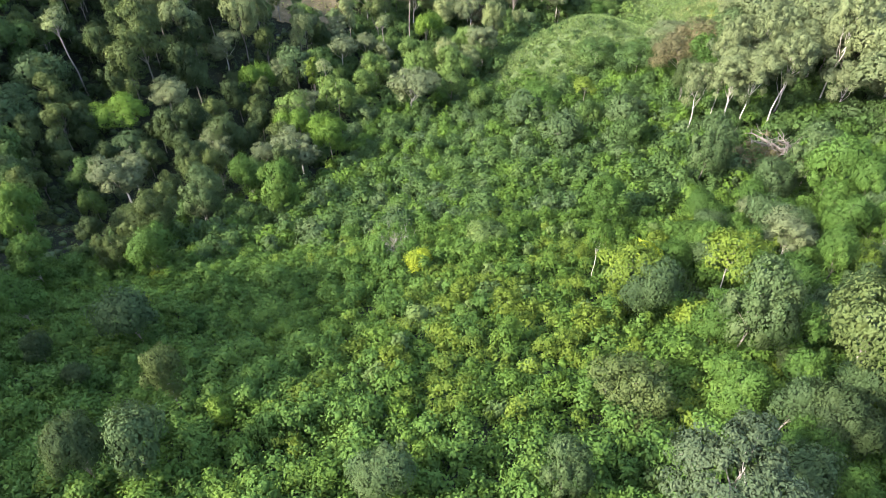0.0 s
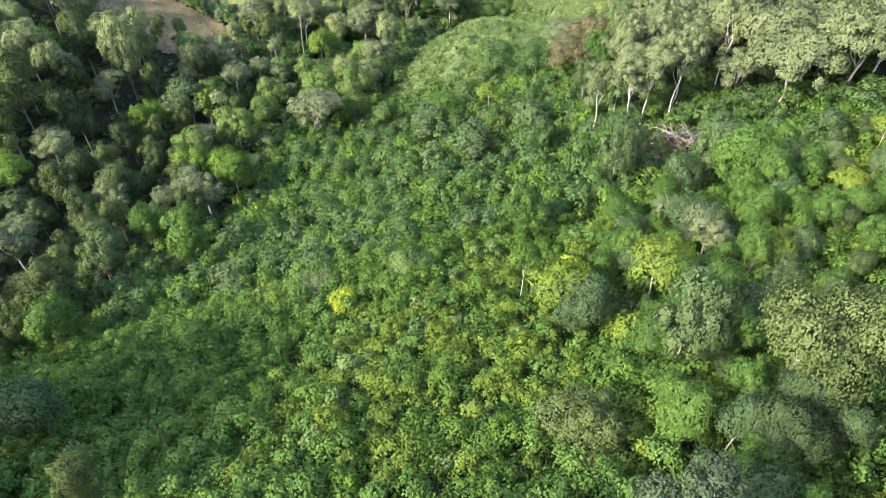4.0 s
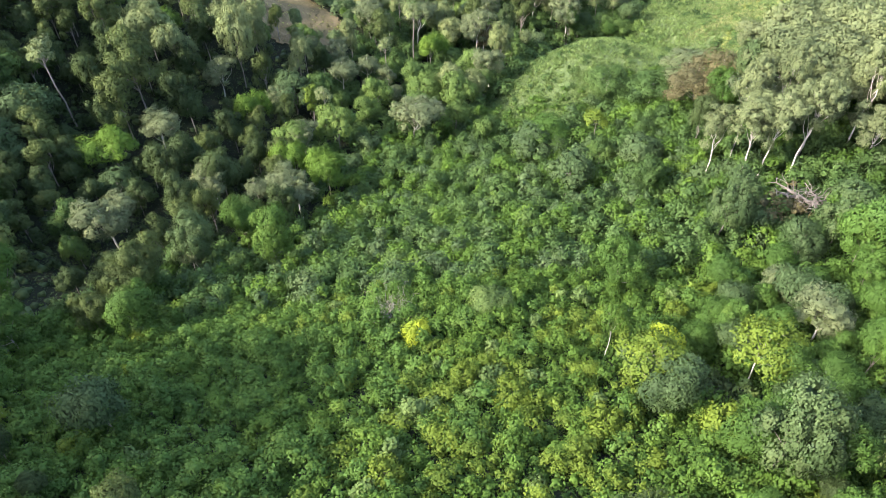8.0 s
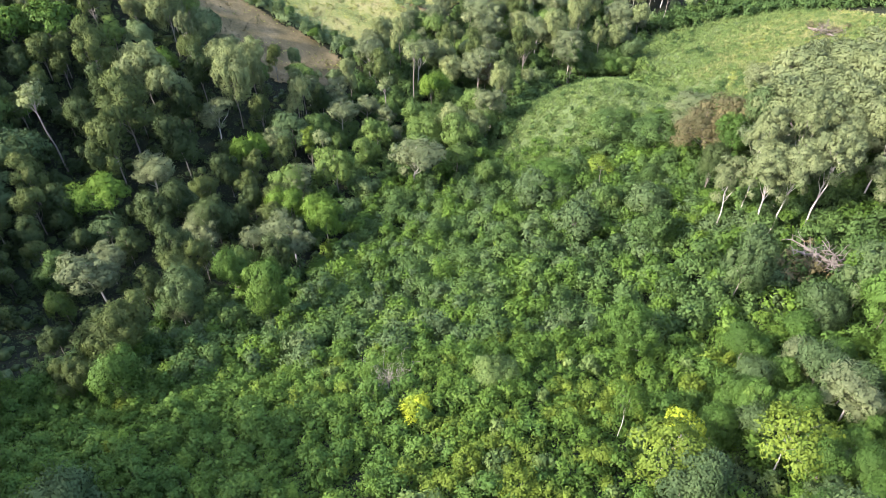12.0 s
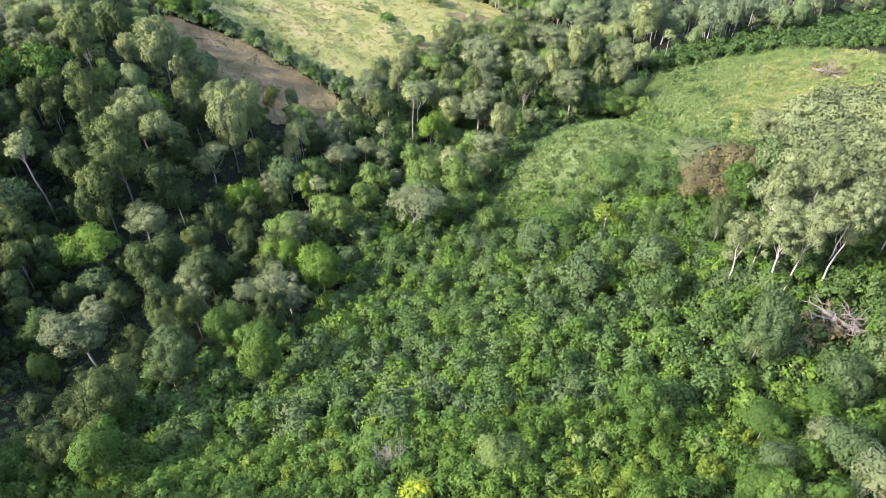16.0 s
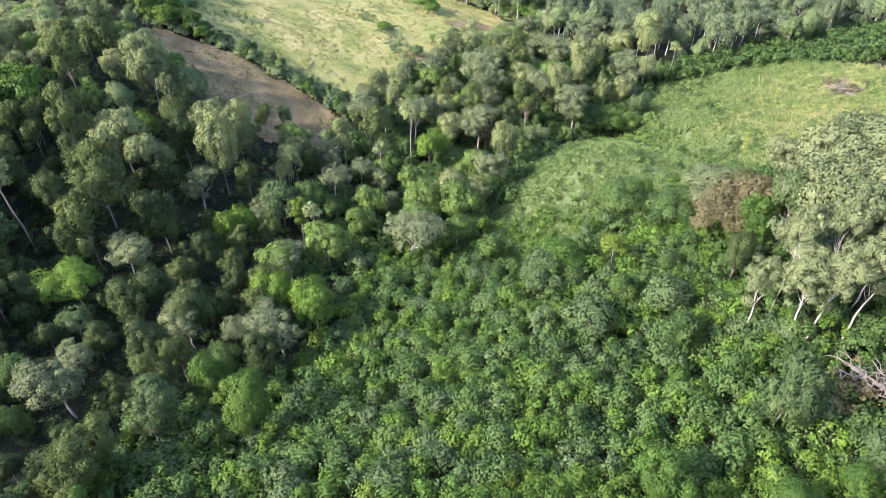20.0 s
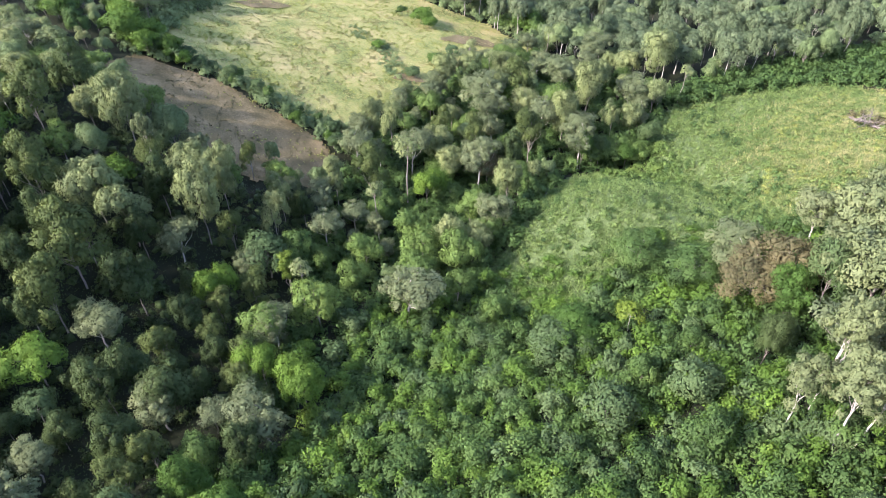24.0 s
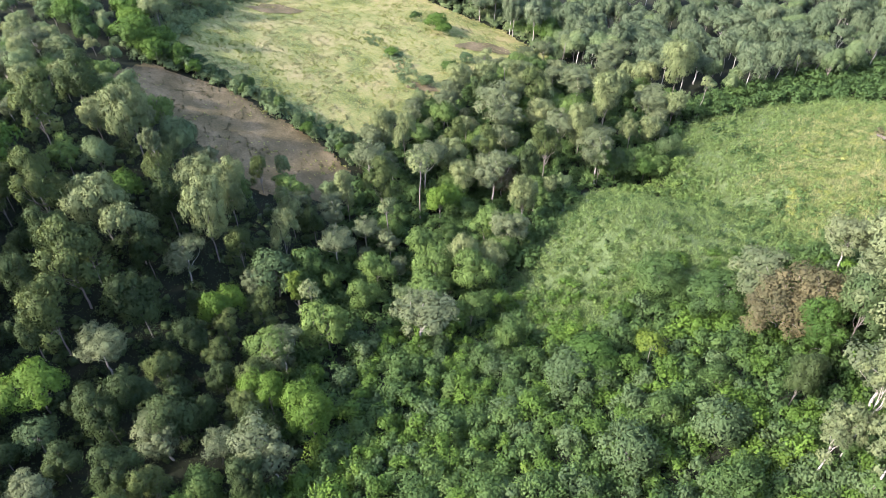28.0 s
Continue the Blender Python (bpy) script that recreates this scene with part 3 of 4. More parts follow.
kind("rust_tree", "tree with dry rust-brown foliage", "tree", "", [
    (lambda: tree("rust_tree", 8, 4.2, 0.62, M_RUST, M_DEAD, 52, 0.22, 0.14, 0.3, dense=0.6, twigs=30, loose=0.16, lobe=0.22), 8)])
kind("blue_tree", "dense blue-green tree standing in the thicket", "tree", SPUR, [
    (lambda: tree("blue_tree", 8, 2.8, 0.75, M_BLUE, M_BARK, 30, 0.30, 0.13, 0.2, twigs=8), 8)])
kind("lime_bush", "low lime-green bush in the thicket", "bush", "bright bushes in the thicket", [
    (lambda: tree("lime_bush", 2.6, 1.3, 0.7, M_LIME, M_BARK, 14, 0.24, 0.05, 0.1, loose=0.06), 2.6)])
kind("yellow_green_bush", "yellow-green bush in the thicket", "bush", "bright bushes in the thicket", [
    (lambda: tree("yellow_green_bush", 3, 1.5, 0.75, M_YELLOW_GREEN, M_BARK, 16, 0.24, 0.06, 0.1, loose=0.06), 3)])
kind("grass_bush", "straw-green tangled bush on the crest of the spur", "bush", "", [
    (lambda: tree("grass_bush", 3, 2.0, 0.55, M_GRASS, M_DEAD, 20, 0.24, 0.05, 0.1, wide=0.3), 3)])
kind("cone_tree", "narrow pale green tree standing in the thicket", "tree", "", [
    (lambda: tree("cone_tree", 9, 1.9, 1.25, M_STRAW, M_BARK, 34, 0.20, 0.11, 0.38, lobe=0.32), 9)])
kind("vine_column", "dead trunk wrapped in a column of climbing vines", "vine-covered trunk", "", [
    (lambda: tree("vine_column", 11, 1.0, 4.6, M_YELLOW_GREEN, M_BARK, 34, 0.30, 0.14, 0.12, lobe=0.55, low=-0.9), 11)])
kind("dome_tree", "large domed grey-green tree at the edge of the wood", "tree", "", [
    (lambda: tree("dome_tree", 11, 4.6, 0.85, M_DEEP_OLIVE, M_BARK, 60, 0.28, 0.18, 0.15, lobe=0.32), 11)])
kind("knoll_tree", "small airy light-green tree with pale limbs on the knoll", "tree", "trees on the knoll", [
    (lambda: tree("knoll_tree", 6, 3.2, 0.50, M_VINE, M_WHITE_BARK, 40, 0.20, 0.09, 0.3, 0.03, dense=0.7, twigs=12, limb_parts=True, lobe=0.28), 6)])
kind("sapling", "slender sapling with a yellowing crown", "sapling", "", [
    (lambda: tree("sapling", 5, 1.3, 0.8, M_YELLOW_GREEN, M_WHITE_BARK, 12, 0.26, 0.06, 0.5, 0.03, dense=0.8, loose=0.1, lobe=0.28), 5)])
kind("yellowing_tree", "spindly tree with large yellowing leaf tufts", "tree", "", [
    (lambda: tree("yellowing_tree", 6.5, 1.5, 0.7, M_YELLOW, M_WHITE_BARK, 10, 0.26, 0.06, 0.45, 0.05, dense=0.6, limb_parts=True, loose=0.12, lobe=0.22), 6.5)])
kind("dead_bush", "leafless grey dead bush of bare twigs", "dead bush", "dead bushes", [
    (lambda: dead_bush("dead_bush"), 2.6)])


def scatter(ring, gap, clear=(), seed=1):
    """Places inside a ring on a loose, jittered grid, away from the cleared circles (x, y, radius)."""
    r = np.random.default_rng(seed)
    xs, ys = zip(*ring)
    X, Y = np.meshgrid(np.arange(min(xs), max(xs), gap), np.arange(min(ys), max(ys), gap * 0.87))
    X = X + (np.arange(X.shape[0]) % 2)[:, None] * gap / 2
    p = np.stack([X.ravel(), Y.ravel()], 1) + r.normal(scale=gap * 0.22, size=(X.size, 2))
    ok = inside(p[:, 0], p[:, 1], ring)
    for x, y, d in clear:
        ok &= np.hypot(p[:, 0] - x, p[:, 1] - y) > d
    return p[ok]


# ---------------------------------------------------------------- single trees and bushes that stand out
CLEAR = [(41.9, 68.8, 4.8)]


def lone(key, x, y, tall, radius=2.5, **more):
    CLEAR.append((x, y, radius))
    return plant(key, x, y, tall, **more)


lone("lime_tree", -52.8, 97.9, 9.5, 4)
lone("grey_tree", -45.3, 77.8, 13, 4, wide=1.15)
for x, y, h, r in ((38.1, 80.8, 15, 200), (39.8, 80.0, 18, 20), (43.5, 79.8, 17, 340), (38.6, 86.5, 17, 60), (35.0, 84.0, 12, 180), (42.5, 86.0, 18, 90), (46.5, 84.5, 17, 0)):
    lone("white_trunk_tree", x, y, h, 3, spin=r, crown=3.0)
lone("white_trunk_tree", 51.7, 83.9, 17, 3, spin=0, crown=3.4)
lone("rust_tree", 39.6, 107.2, 9, 4, crown=5.2)
lone("rust_tree", 44.2, 107.8, 8.5, 4, crown=3.8)
lone("green_tree", 37.5, 174.5, 10, 4, crown=4.2)
lone("green_tree", 32.0, 172.5, 9, 3, crown=3.4)
lone("rust_tree", 8.2, 163.7, 8, 2, crown=2.2)
lone("straw_tree", -51.4, 142.8, 11, 2, crown=2.4)
lone("green_tree", -34.1, 154.3, 7.5, 2, crown=2.2)
lone("grey_tree", -7.9, 164.7, 13, 3, crown=2.8)
lone("sapling", 24.6, 106.6, 6, 2)
lone("grey_tree", -6.8, 116.7, 12, 4, wide=1.3)
lone("vine_column", -26.0, 123.6, 11, 3)
lone("thin_tree", -62.4, 107.0, 17, 3, spin=180)
lone("thin_tree", -8.0, 153.9, 17, 3)
lone("umbrella_tree", 15.5, 40.3, 8, 3)
lone("umbrella_tree", 23.6, 40.6, 8.5, 3)
lone("yellowing_tree", 17.6, 43.2, 6.5, 1.5)
lone("straw_tree", 24.3, 24.6, 9, 3)
lone("straw_tree", 27.5, 24.0, 9, 3)
lone("cone_tree", -18.2, 26.5, 9, 2, crown=1.4)
lone("cecropia_tree", 12.9, 14.0, 10, 4)
lone("pale_bush", 11.8, 24.5, 5, 3)
lone("yellow_bush", -2.2, 49.3, 3.0, 1)
lone("dead_bush", -5.2, 55.1, 2.5, 1.5)

# x, y, height and crown radius in metres
STANDS = (
    ("olive_tree", ((-55.6, 129.6, 15, 4.8), (-50.4, 127.5, 15, 4.2), (-56.1, 148.8, 15, 4.8), (-40.5, 132, 15, 4.6), (-39.1, 140, 13.7, 3.8), (-29.7, 134.4, 11.7, 3.2), (-30.2, 142.5, 11.3, 3.1), (-35.8, 96.1, 12.6, 3.5), (-41.6, 98.6, 13, 3.6), (-33.1, 98.6, 9, 2.3), (-32.4, 104.8, 9.3, 2.4), (-38.7, 86.5, 11.8, 3.2), (-56.6, 106.2, 11.3, 3.1), (-15.6, 155.3, 13.4, 3.7), (-1.6, 176.5, 11.5, 3.1), (5.7, 172.9, 12.4, 3.4), (12.3, 164.8, 14.2, 4), (17.5, 171.3, 15, 4.4), (5.1, 197.7, 15, 4.7), (17.3, 196.8, 15, 4.7),)),
    ("olive_tree", ((25.8, 179.5, 13.8, 3.8), (37.4, 181.7, 14.1, 3.9), (33.3, 192, 15, 4.7), (54.1, 210.3, 15, 5.5), (-12.4, 173.7, 11.7, 3.2), (-21.6, 150.9, 10.4, 2.8), (11.3, 150.6, 11.1, 3), (-34, 57.7, 9.3, 2.8), (-33.9, 74.9, 11.5, 3.1), (-22.9, 74.8, 12.2, 3.4), (-28.5, 80.7, 10.9, 2.9), (-38.5, 41.4, 9.4, 2.8), (6.1, 16.6, 5.6, 1.4), (25.9, 39.1, 6.9, 1.9), (21.2, 19.8, 7, 1.9), (24.7, 22.9, 6.6, 1.8), (31.1, 66.9, 10.1, 2.7), (36.4, 94, 13.4, 3.7), (45.7, 102.2, 12.3, 3.4), (42.1, 102.5, 11.1, 3),)),
    ("forest_tree", ((-49.9, 151, 14.5, 4.1), (-47.8, 135.8, 14.1, 3.9), (-45.6, 113.8, 14.7, 4.1), (-54.5, 116.5, 15, 5.1), (-59.5, 122.3, 13.4, 3.7), (-37.7, 110.8, 10.7, 2.9), (-34.2, 113.7, 8.7, 2.2), (-43.3, 94.9, 11.8, 3.2), (-34.6, 85.7, 9.4, 2.5), (-24.2, 87.1, 10.3, 2.8), (-67.8, 156.6, 15, 5.1), (-68.7, 144.6, 15, 4.8), (-54, 107.7, 15, 4.2), (-59.7, 113.8, 12.9, 3.6), (-62.6, 128.2, 15, 4.3), (-54.4, 120.9, 12, 3.3), (-48.2, 124.8, 12.2, 3.3), (-36.1, 130.7, 10.7, 2.9), (-26.5, 142.5, 10, 2.7), (-37.6, 152.5, 9.2, 2.4),)),
    ("forest_tree", ((-34.4, 156.7, 8.6, 2.2), (-24.8, 151.9, 9.8, 2.6),)),
    ("white_trunk_tree", ((-51.6, 143.8, 14, 2.5),)),
    ("grey_tree", ((40.4, 114.5, 8.5, 3.2),)),
    ("grey_tree", ((-46, 150.7, 10.5, 2.8), (-42.8, 125.2, 9.8, 2.6), (-32.4, 124.3, 9.7, 2.6), (-22, 136.7, 10.3, 2.8), (-17.6, 142.7, 8.7, 2.3), (-10.6, 133.8, 7.7, 1.9), (8.5, 141.9, 13.7, 3.8), (-48.2, 105.5, 12.1, 3.3), (-25.3, 109.9, 8.7, 2.3), (-30.2, 93.4, 7.3, 1.8), (-22.7, 91.5, 10.2, 2.7), (-36.1, 93.1, 8.8, 2.3), (-47.4, 83.8, 9.5, 2.5), (-19, 163.3, 12.5, 3.4), (6.4, 161, 12.4, 3.4), (28.7, 170.3, 13.2, 3.7), (10, 187.2, 15, 5), (21.2, 182.4, 13.9, 3.9), (29.6, 207.9, 15, 5.3), (42, 229, 15, 5.6),)),
    ("grey_tree", ((43.7, 195, 15, 5.1), (50.3, 107.7, 14.6, 4.1), (52.1, 119.3, 14, 3.9), (57.8, 120.9, 13, 3.6), (43.2, 92.1, 12.4, 3.4), (-33.8, 73.5, 7, 1.7), (31.2, 52.4, 6.8, 1.8), (31.9, 46.5, 8.2, 2.4),)),
    ("lime_tree", ((-35.9, 116.6, 10, 2.8), (-4.2, 152.9, 10, 2.6),)),
    ("green_tree", ((-21.4, 129.5, 9.9, 2.6), (-20.2, 115.7, 12.9, 3.6), (-14.3, 131.5, 13.5, 3.8), (-15.8, 125.3, 10.2, 2.7), (-6.3, 138.5, 15, 4.5), (-4.7, 132.3, 13, 3.6), (1.8, 129.8, 13.9, 3.9), (4.2, 145.7, 14, 3.9), (1.4, 120.8, 10.9, 3), (-27.3, 111, 11.6, 3.2), (-29.6, 86.5, 9.6, 2.5), (-64.5, 140.6, 12.1, 3.3), (42, 173.5, 8, 3.4), (-4.2, 188.4, 12.1, 3.3), (25.5, 192.1, 14.6, 4.1), (7.4, 138.2, 9.7, 2.6),)),
    ("slope_tree", ((16.6, 38.3, 6.2, 2.6),)),
    ("green_tree", ((-48.5, 73.4, 8.1, 2.1), (-49, 60.4, 11.8, 3.2), (-20.3, 19.3, 10.6, 3.3), (18, 18.6, 5.5, 1.3), (21.1, 30.5, 9.1, 2.7), (22.8, 47.5, 6.6, 1.8), (27.5, 35.2, 6.7, 1.8), (32.9, 40.9, 7.8, 2.2), (37.1, 48.1, 8.2, 2.4), (40.9, 58.3, 11, 3.6), (42.6, 54.3, 8.8, 2.6), (27.4, 45.6, 6.3, 1.7), (39.5, 172.5, 8, 3.2), (33.5, 173, 9, 3), (45, 177, 7.5, 3.2), (29, 170, 10, 3),)),
    ("lime_tree", ((-19.2, 97.5, 10, 3.9), (-25.3, 101.1, 10, 2.3),)),
    ("knoll_tree", ((28.8, 121.2, 7, 4.6), (35.3, 115.7, 6, 3.4),)),
    ("slope_tree", ((26.3, 82.5, 7.5, 2.8), (14.1, 103.2, 8, 3.6), (17.6, 88.2, 7, 2.8), (23.1, 94.5, 6.5, 2.5), (27.4, 90.9, 6.9, 2.7), (17.3, 108.7, 5.9, 2.2), (6.9, 113.6, 7.1, 2.8), (30.2, 99.2, 5.8, 2.2), (-3, 17.5, 5.2, 1.9), (27.6, 55.8, 6.2, 2.4), (23.1, 25.8, 4.9, 1.8), (18, 58.5, 7.1, 2.8), (17, 104.9, 8, 4.4), (13.1, 103.3, 7.1, 2.8), (35.6, 59.3, 6.3, 2.4), (41, 62.6, 8, 3.2), (-45, 53.3, 7.2, 2.9), (-27.9, 30.7, 5.3, 1.9), (-33.5, 35, 6.4, 2.5),)),
    ("dome_tree", ((-38, 66, 11, 4.4),)),
    ("blue_tree", ((-26.9, 38.5, 8.6, 2.5), (-17.2, 19.7, 7.5, 2.1), (20, 21.8, 6.3, 1.7),)),
    ("pale_bush", ((-38.3, 57.9, 7, 2.6),)),
    ("lime_bush", ((-30, 49.7, 2.6, 1.6), (-14.6, 25.2, 2.6, 0.9), (30.2, 70.3, 3.4, 1.7), (26.9, 71.9, 3.0, 1.4), (-2.3, 24.1, 2.6, 1), (7.2, 26.4, 2.6, 0.9),)),
    ("yellow_green_bush", ((20.1, 34.7, 3, 1.8), (21.7, 51.3, 3, 1.1), (-3.5, 30.9, 3, 1.3), (1.9, 42, 3, 1.2), (5.7, 39.6, 3, 1.5), (11.7, 35.8, 3, 1.5),)),
    ("umbrella_tree", ((14.1, 45.6, 8, 1.6),)),
    ("grass_bush", ((4.6, 53.8, 3, 2.4),)),
)
for key, spots in STANDS:
    for x, y, tall, crown in spots:
        if y < 64 and key in ("green_tree", "olive_tree", "slope_tree"):
            key = "spur_tree"
        # in the west, trees swap to darker leaves that include some shade
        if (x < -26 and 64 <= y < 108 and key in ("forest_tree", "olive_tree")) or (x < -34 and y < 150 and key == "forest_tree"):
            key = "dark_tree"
        lone(key, x, y, tall, 0.85 * crown, crown=crown * (0.88 if y > 118 else 1.0))


def fallen_tree():
    root = new("fallen_tree")
    part("trunk", tubes("trunk", [(bend((2.2, -0.6, 0.9), (-2.6, 1.2, 1.3), 6, 0.03), np.linspace(0.26, 0.14, 6))], M_FALLEN, 8), root, "pale barkless trunk lying on its side")
    for k in range(14):
        a = np.array((rng.uniform(-2.6, 1.6), rng.uniform(-0.3, 0.9), 1.1))
        b = a + unit(np.array((rng.normal() - 0.7, rng.normal(), rng.uniform(-0.1, 0.7)))) * rng.uniform(1.5, 3.3)
        w = [(bend(a, b, 5, 0.08), np.linspace(0.11, 0.03, 5))]
        for j in range(4):
            s = w[0][0][int(rng.integers(1, 5))]
            w.append((bend(s, s + unit(rng.normal(size=3) + np.array((0, 0, 0.3))) * rng.uniform(0.7, 1.6), 3, 0.1), np.linspace(0.045, 0.012, 3)))
        part("branch", tubes("branch", w, M_FALLEN, 5), root)
    c = rng.normal(size=(30, 3)) * np.array((1.8, 1.2, 0.35)) + np.array((-1.4, -0.6, 0.8))
    part("dry_leaves", leaf_mesh("dry_leaves", c, rng.uniform(0.4, 0.8, 30), np.full(30, 0.6), 40, 0.3, 0.14, M_RUST), root, "withered brown leaves on the fallen branches")
    root.matrix_basis = pose(41.9, 69.4, float(height(41.9, 69.4)) + 1.1, 0, 0, -20) @ Matrix.Scale(1.2, 4)
    return tagged(root, "fallen dead tree with bare pale branches and brown leaves", "fallen tree")


fallen_tree()
old = copy_thing(bpy.data.objects["fallen_tree"], pose(80.0, 160.0, float(height(80.0, 160.0)) + 0.8, 0, 0, 150))
tagged(old, "heap of bleached dead branches on the grassy hillside")

# ---------------------------------------------------------------- the woods
SHADE = [(x, y, d * 1.1 + 1.2) for x, y, d in CLEAR]
for x, y in scatter(LEFT_WOOD, 4.4, SHADE, 3):
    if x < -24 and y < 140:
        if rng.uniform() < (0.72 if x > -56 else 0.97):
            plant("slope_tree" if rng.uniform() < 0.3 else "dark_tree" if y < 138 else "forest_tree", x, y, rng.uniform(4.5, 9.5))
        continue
    k = rng.choice(["forest_tree", "olive_tree", "green_tree", "grey_tree", "slope_tree", "thin_tree"], p=[0.10, 0.25, 0.22, 0.26, 0.14, 0.03] if y > 132 else [0.25, 0.17, 0.24, 0.09, 0.23, 0.02])
    plant(k, x, y, rng.uniform(6, 10.5) if k not in ("slope_tree", "thin_tree") else rng.uniform(3.5, 6) if k == "slope_tree" else 12)
LEFT_EDGE = [(-46, 0), (-46, 26), (-44, 44), (-46, 60), (-52, 74), (-66, 88), (-90, 84), (-92, 30), (-84, -14), (-60, -14)]
for x, y in scatter(LEFT_EDGE, 6.5, SHADE, 6):
    k = rng.choice(["spur_tree", "blue_tree", "slope_tree", "dark_tree"], p=[0.4, 0.1, 0.15, 0.35])
    # south of y 30 the trees stand out of view, taller to shade the flank
    plant(k, x, y, rng.uniform(4, 8) if y > 30 else rng.uniform(8, 12))
for x, y in scatter(GROVE, 5.6, CLEAR, 4):
    plant("grove_tree", x, y, rng.uniform(10, 15))
for x, y in scatter(EAST_WOOD, 4.0, CLEAR + [(21.0, 39.6, 4.2)], 5):
    k = rng.choice(["spur_tree", "blue_tree", "umbrella_tree"], p=[0.8, 0.13, 0.07])
    plant(k, x, y, rng.uniform(4.0, 6.5))


for x, y in scatter(FAR_WOOD, 6.7, (), 11):
    k = rng.choice(["far_tree", "forest_tree"], p=[0.62, 0.38])
    tagged(plant(k, x, y, rng.uniform(9, 14.5), crown=rng.uniform(3.2, 5.2)), group="trees of the far woodland")
CREST_WOOD = [(-64, 267), (-40, 283), (-17, 292), (-5, 285), (16, 274), (31, 250), (38, 258), (22, 284), (2, 304), (-20, 312), (-64, 296)]
for x, y in scatter(CREST_WOOD, 4.4, (), 17):
    k = rng.choice(["slope_tree", "forest_tree", "green_tree"], p=[0.35, 0.45, 0.2])
    tagged(plant(k, x, y, rng.uniform(6, 10), crown=rng.uniform(3.0, 4.0)), group="trees of the far woodland")
for x, y in scatter(WEST_WOOD, 6.0, (), 12):
    k = rng.choice(["olive_tree", "forest_tree", "slope_tree"], p=[0.35, 0.45, 0.2])
    tagged(plant(k, x, y, rng.uniform(5, 9), crown=rng.uniform(2.4, 4.2)), group="trees on the hill behind the field")

# ---------------------------------------------------------------- the thicket on the spur
NEAR = [(-30, 6), (-40, 24), (-50, 46), (-47, 62), (62, 62), (50, 42), (38, 20), (30, 6)]
FAR = [(-47, 62), (-38, 74), (-30, 83), (-21, 92), (-17, 104), (-17, 119), (-9, 120), (0, 125), (6, 130), (10, 119), (16, 115), (26, 119), (36, 122), (48, 124), (66, 120), (72, 95), (66, 62)]
FAR_SCRUB = [(47, 184), (54, 195), (70, 197), (86, 193), (95, 183), (112, 176), (130, 200), (110, 214), (84, 212), (60, 206)]


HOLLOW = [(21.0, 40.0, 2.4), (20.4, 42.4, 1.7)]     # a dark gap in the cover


def undergrowth(name, ring, gap, tall, leaf, label, per, long, seed):
    """The low, even layer of leaves between the bushes."""
    p = scatter(ring, gap, HOLLOW, seed)
    r = np.random.default_rng(seed)
    top = tall * np.clip(0.7 + 0.3 * wobble(p[:, 0], p[:, 1], 3.5, seed) + r.normal(scale=0.2, size=len(p)), 0.3, 2.0)
    rad = gap * r.uniform(0.6, 0.9, len(p))
    c = np.stack([p[:, 0], p[:, 1], height(p[:, 0], p[:, 1]) + top - rad * 0.6], 1)
    ob = new(name, leaf_mesh(name, c, rad, np.full(len(p), 0.8), per, long, long * 0.52, leaf, np.clip(r.normal(0.36, 0.13, len(p)), 0, 1), 0.0, 0.6))
    return tagged(ob, label, "undergrowth", kind="stuff")


def bushes(name, p, size, tall, leaf, label, subs, per, long, seed):
    """Many bushes of one sort, each a heap of smaller leafy mounds with shoots standing out."""
    r = np.random.default_rng(seed)
    n = len(p)
    big = size * r.lognormal(0, 0.34, n)
    top = tall * np.clip(r.lognormal(0, 0.24, n), 0.5, 2.0)
    up = r.uniform(0.25, 1.0, (n, subs))
    a = r.uniform(0, 2 * math.pi, (n, subs))
    w = np.sqrt(1 - up * up) * r.uniform(0.5, 1.0, (n, subs))
    sub = np.minimum(big[:, None] * r.uniform(0.32, 0.58, (n, subs)), 0.7 * size)
    z = height(p[:, 0], p[:, 1])
    c = np.stack([p[:, 0, None] + w * np.cos(a) * big[:, None], p[:, 1, None] + w * np.sin(a) * big[:, None], z[:, None] + up * top[:, None] * r.uniform(0.75, 1.12, (n, subs)) - sub * 0.2], -1)
    tone = np.clip(np.repeat(r.normal(0.45, 0.13, n), subs) + r.normal(scale=0.08, size=n * subs), 0, 1)
    ob = new(name, leaf_mesh(name, c.reshape(-1, 3), sub.ravel(), r.uniform(0.7, 1.25, n * subs), per, long, long * 0.52, leaf, tone, -0.1, 0.52, middle=np.repeat(np.stack([p[:, 0], p[:, 1], z], 1), subs, axis=0)))
    return tagged(ob, label, "shrubs", kind="stuff")


def shared_out(p, weights, seed):
    """Deals places out among the sorts of bush; weights: functions of x and y."""
    r = np.random.default_rng(seed)
    w = np.stack([np.clip(f(p[:, 0], p[:, 1]), 0.001, None) for f in weights], 1)
    w = np.cumsum(w / w.sum(1, keepdims=True), 1)
    k = (r.uniform(size=(len(p), 1)) > w).sum(1)
    return [p[k == i] for i in range(len(weights))]


